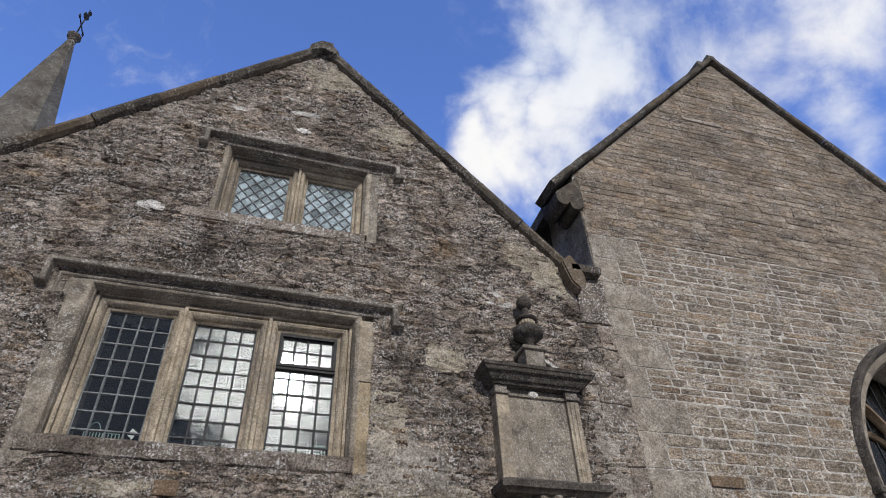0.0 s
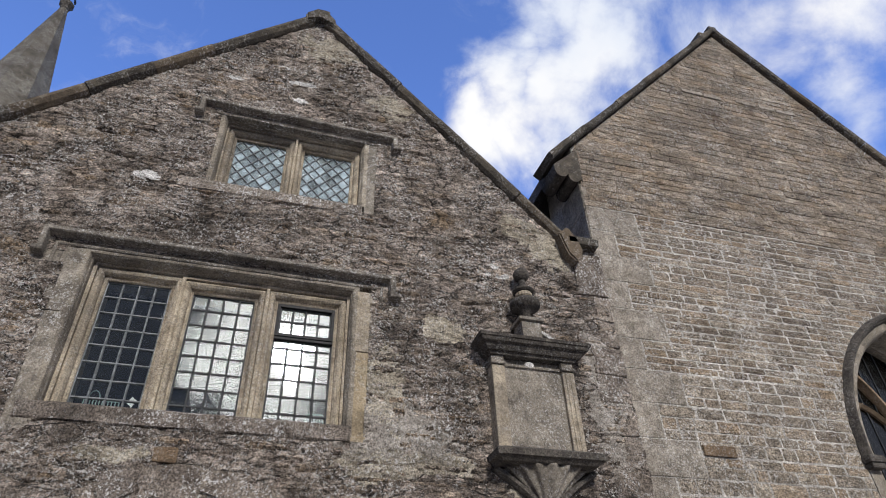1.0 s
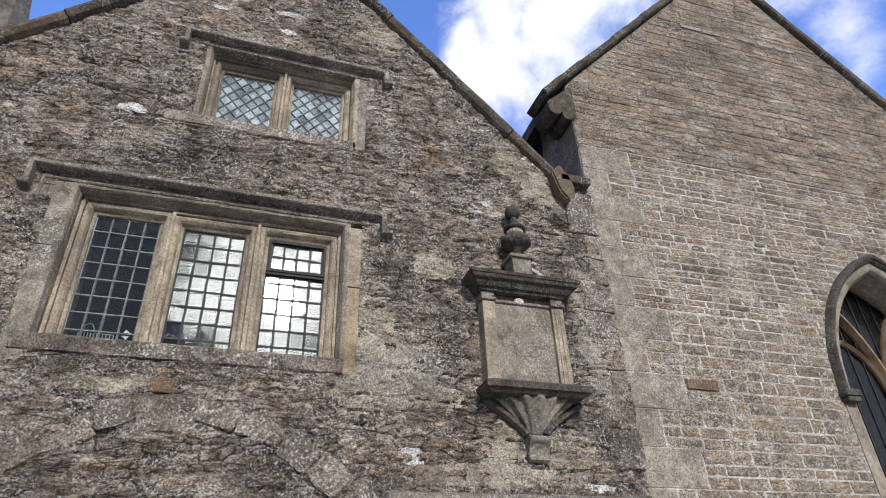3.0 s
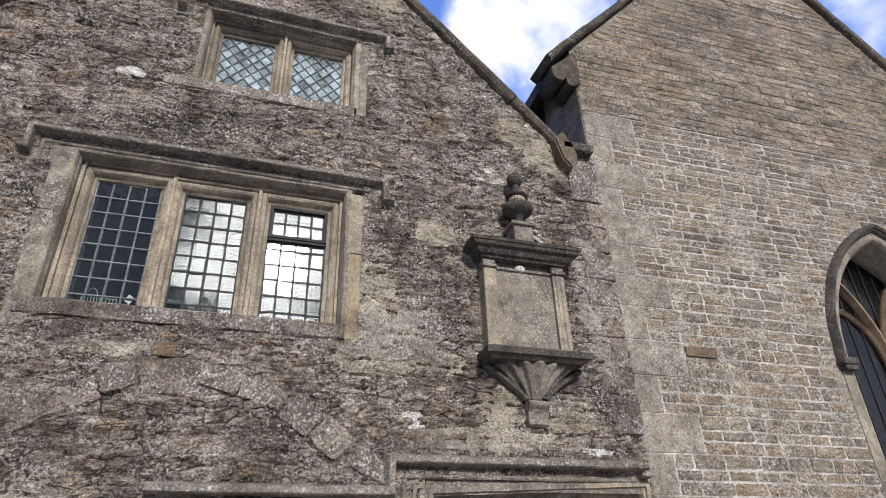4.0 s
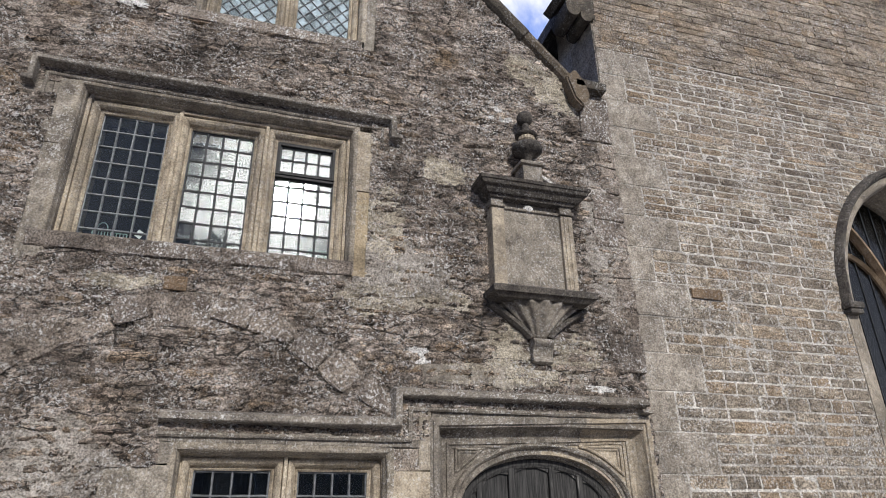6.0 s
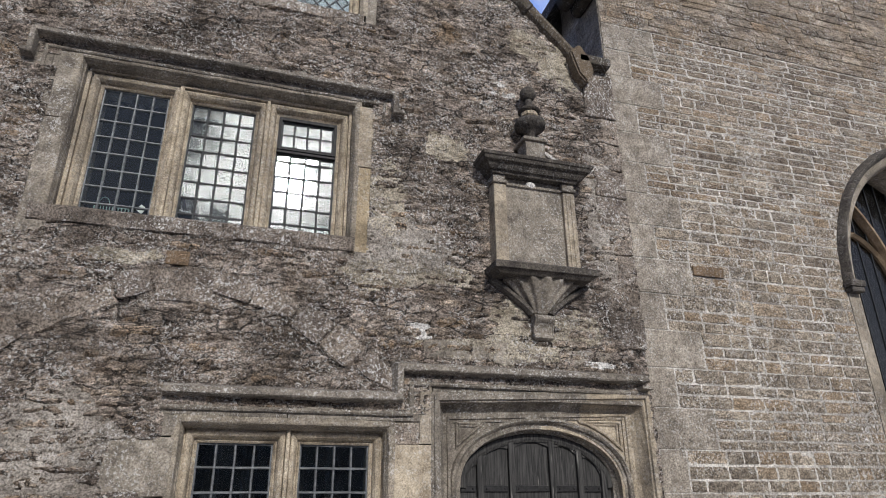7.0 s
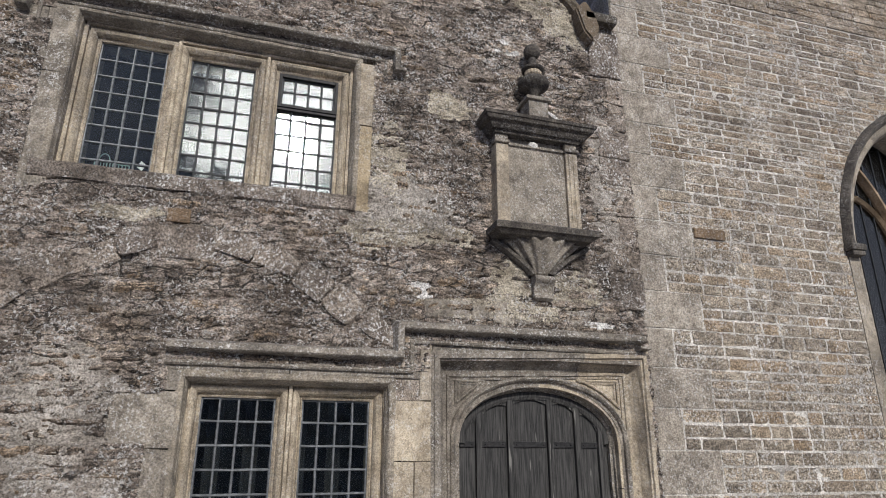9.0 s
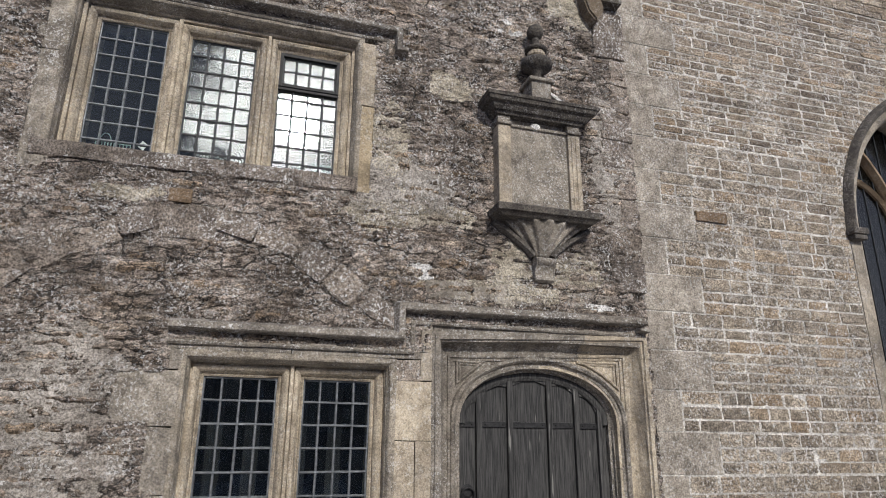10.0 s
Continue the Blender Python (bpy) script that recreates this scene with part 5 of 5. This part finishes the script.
# ---------------------------------------------------------------- small things on the window sills
def lantern(x, w, h, handle):
    th = base("metal_basket", "mint-green slatted metal basket on the window sill", "basket", group="baskets on the sill")
    y, z = 0.24, Z_BIG + 0.082
    for s in (-1, 1):
        boxed("rail", (x - w / 2, x + w / 2, y - 0.004, y + 0.004, z + (0 if s < 0 else h), z + (0.008 if s < 0 else h + 0.008)), MINT, th, 0.0, 0.0)
    n = max(4, int(w / 0.018))
    for i in range(n + 1):
        xx = x - w / 2 + w * i / n
        boxed("slat", (xx - 0.003, xx + 0.003, y - 0.003, y + 0.003, z, z + h), MINT, th, 0.0, 0.0)
    bm = bmesh.new()
    box(bm, x - w / 2, x + w / 2, y + 0.01, y + 0.08, z - 0.082, z + 0.008)
    part("tray", bm, MINT, th)
    if handle:
        bm = bmesh.new()
        sweep(bm, [(x + w * 0.3 * math.cos(t), z + h + 0.055 * math.sin(t)) for t in [math.pi * i / 10 for i in range(11)]], [(-0.003, y - 0.003), (-0.003, y + 0.003), (0.003, y + 0.003), (0.003, y - 0.003)])
        part("handle", bm, MINT, th)
    return th


lantern(-2.055, 0.11, 0.07, True)
lantern(-1.945, 0.085, 0.055, False)
lantern(-0.655, 0.12, 0.085, False)
bm = bmesh.new()
prism(bm, [(-1.86, 3.385), (-1.825, 3.36), (-1.80, 3.405), (-1.835, 3.43)], 0.238, 0.241)
prism(bm, [(-1.832, 3.245), (-1.827, 3.245), (-1.827, 3.37), (-1.832, 3.37)], 0.2385, 0.2405)
tag = part("plant_label", bm, CARD)
tagged(tag, "small white card on a stick behind the glass", "card")
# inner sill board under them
boxed("window_board", (-2.3, -0.47, 0.16, 0.5, 3.17, Z_BIG), DIM_PLASTER, win_big, 0.0, 0.0)


def curtain(x0, x1):
    bm = bmesh.new()
    n = 24
    rows = []
    for z in (0.6, 2.0):
        rows.append([bm.verts.new((x0 + (x1 - x0) * i / n, 0.62 + 0.03 * math.sin(i * 1.7), z)) for i in range(n + 1)])
    for i in range(n):
        bm.faces.new((rows[0][i], rows[0][i + 1], rows[1][i + 1], rows[1][i]))
    bmesh.ops.solidify(bm, geom=list(bm.faces), thickness=0.004)
    ob = part("curtain", bm, CLOTH, smooth=True)
    tagged(ob, "dark grey hanging curtain strip behind the leaded window", "curtain", group="curtain strips behind the lower window")


for x in (-1.25, -1.01, -0.70, -0.46):
    curtain(x, x + 0.10)

# ---------------------------------------------------------------- stones of the walls
rnd = random.Random(21)
SHAPES = [stone_shape(k, 8, 4, 0.35, 0.5, 0.07) for k in range(18)]
rows = []
for x, z, w, h in courses(LEFT_X, RIGHT_X, 0.3, 7.6, (0.045, 0.095), (0.09, 0.32), 0.014, rnd):
    z += 0.012 * math.sin(x * 2.1 + z * 3)
    x0, x1, z0, z1 = x - w / 2, x + w / 2, z - h / 2, z + h / 2
    if x0 < LEFT_X or x1 > RIGHT_X - 0.02 or z1 > min(left_top(x0), left_top(x1)) - 0.02:
        continue
    if any(x1 > a and x0 < b and z1 > c and z0 < d for a, b, c, d in DRESSED):
        continue
    if in_arch(x, z) or in_arch(x0, z) or in_arch(x1, z) or rnd.random() < (0.48 if z > 2.8 else 0.08):
        continue
    rows.append((x, z, w, h))
lay_stones(rows, SHAPES, 0.050, RUBBLE, wall_left, "stone", "stonework", lambda x, z: x < -0.1 and 1.0 < z < 2.7 or x > -0.2 and 2.65 < z < 3.15, 300, 3.0, rnd)

rows = []


def lancet_edge(z, grow):
    """Half the pointed window's width at that height."""
    if z < L_Z:
        return L_A + grow
    r = (L_R + grow) ** 2 - (z - L_Z) ** 2
    return math.sqrt(r) - (L_R - L_A) if r > (L_R - L_A) ** 2 else 0.0


for band in range(19):
    zb = 0.148 + band * 0.293
    splits = ((0.09, 0.19), (0.075, 0.20), (0.11, 0.21), (0.085, 0.17), (0.07, 0.15, 0.22), (0.10, 0.18)) if zb < 3.3 else ((0.075, 0.15, 0.225), (0.07, 0.135, 0.215), (0.085, 0.19), (0.08, 0.155, 0.22))
    cutz = [0.0, *rnd.choice(splits), 0.293]
    for c0, c1 in zip(cutz, cutz[1:]):
        x = R_LEFT + (0.245 if band % 2 else 0.535) + 0.006
        zc, h = zb + (c0 + c1) / 2 + rnd.uniform(-0.004, 0.004), c1 - c0
        hole = lancet_edge(zc, 0.14) if zc > L_FOOT else 0.0
        while x < R_RIGHT - 0.1:
            w = rnd.uniform(0.13, 0.36) * (0.8 + 1.6 * h)
            x0, x1 = x, x + w
            x = x1
            if hole:
                if x0 < L_C - hole < x1:
                    x1 = L_C - hole
                elif x0 < L_C + hole < x1:
                    x0 = L_C + hole
                elif L_C - hole <= x0 and x1 <= L_C + hole:
                    continue
            if x1 - x0 > 0.035:
                rows.append(((x0 + x1) / 2, zc, x1 - x0 - 0.019, h - 0.016))
BLOCKS = [stone_shape(100 + k, 8, 5, 0.85, 0.3, 0.03, 0.02) for k in range(18)]
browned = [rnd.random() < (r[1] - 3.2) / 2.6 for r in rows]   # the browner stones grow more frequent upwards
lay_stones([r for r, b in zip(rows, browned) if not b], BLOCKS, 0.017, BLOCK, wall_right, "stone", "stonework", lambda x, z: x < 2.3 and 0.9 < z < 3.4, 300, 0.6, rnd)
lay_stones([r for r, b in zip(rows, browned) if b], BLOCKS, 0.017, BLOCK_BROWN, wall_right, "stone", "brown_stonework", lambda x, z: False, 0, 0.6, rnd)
rows = []
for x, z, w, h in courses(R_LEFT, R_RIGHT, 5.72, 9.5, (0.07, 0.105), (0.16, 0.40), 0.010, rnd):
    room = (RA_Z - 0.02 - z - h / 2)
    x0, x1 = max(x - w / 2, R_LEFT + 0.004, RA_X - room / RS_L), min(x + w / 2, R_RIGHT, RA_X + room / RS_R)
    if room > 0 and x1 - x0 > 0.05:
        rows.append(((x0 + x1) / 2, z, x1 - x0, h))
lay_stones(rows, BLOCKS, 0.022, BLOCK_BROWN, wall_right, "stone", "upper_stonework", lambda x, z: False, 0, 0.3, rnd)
for k in range(-1, 20):
    z, w = max(0.0, 0.148 + k * 0.293), 0.245 if k % 2 else 0.535
    boxed("quoin", (R_LEFT - 0.004, R_LEFT + w, -0.012, 0.06, z + 0.004, 0.148 + (k + 1) * 0.293 - 0.003), QUOIN, wall_right, 0.006, 0.003)
for x, w in ((1.80, 0.30), (2.10, 0.26), (2.62, 0.30), (2.95, 0.24), (3.25, 0.32)):
    boxed("pale_stone", (x - w / 2, x + w / 2, -0.028, 0.02, 8.02 + 0.02 * (x > 2.4), 8.08 + 0.02 * (x > 2.4)), QUOIN, wall_right, 0.008, 0.006)
boxed("stone", (0.425, 0.72, -0.026, 0.02, 3.262, 3.345), RUST, wall_right, 0.008, 0.006, "rust-brown squared stone")
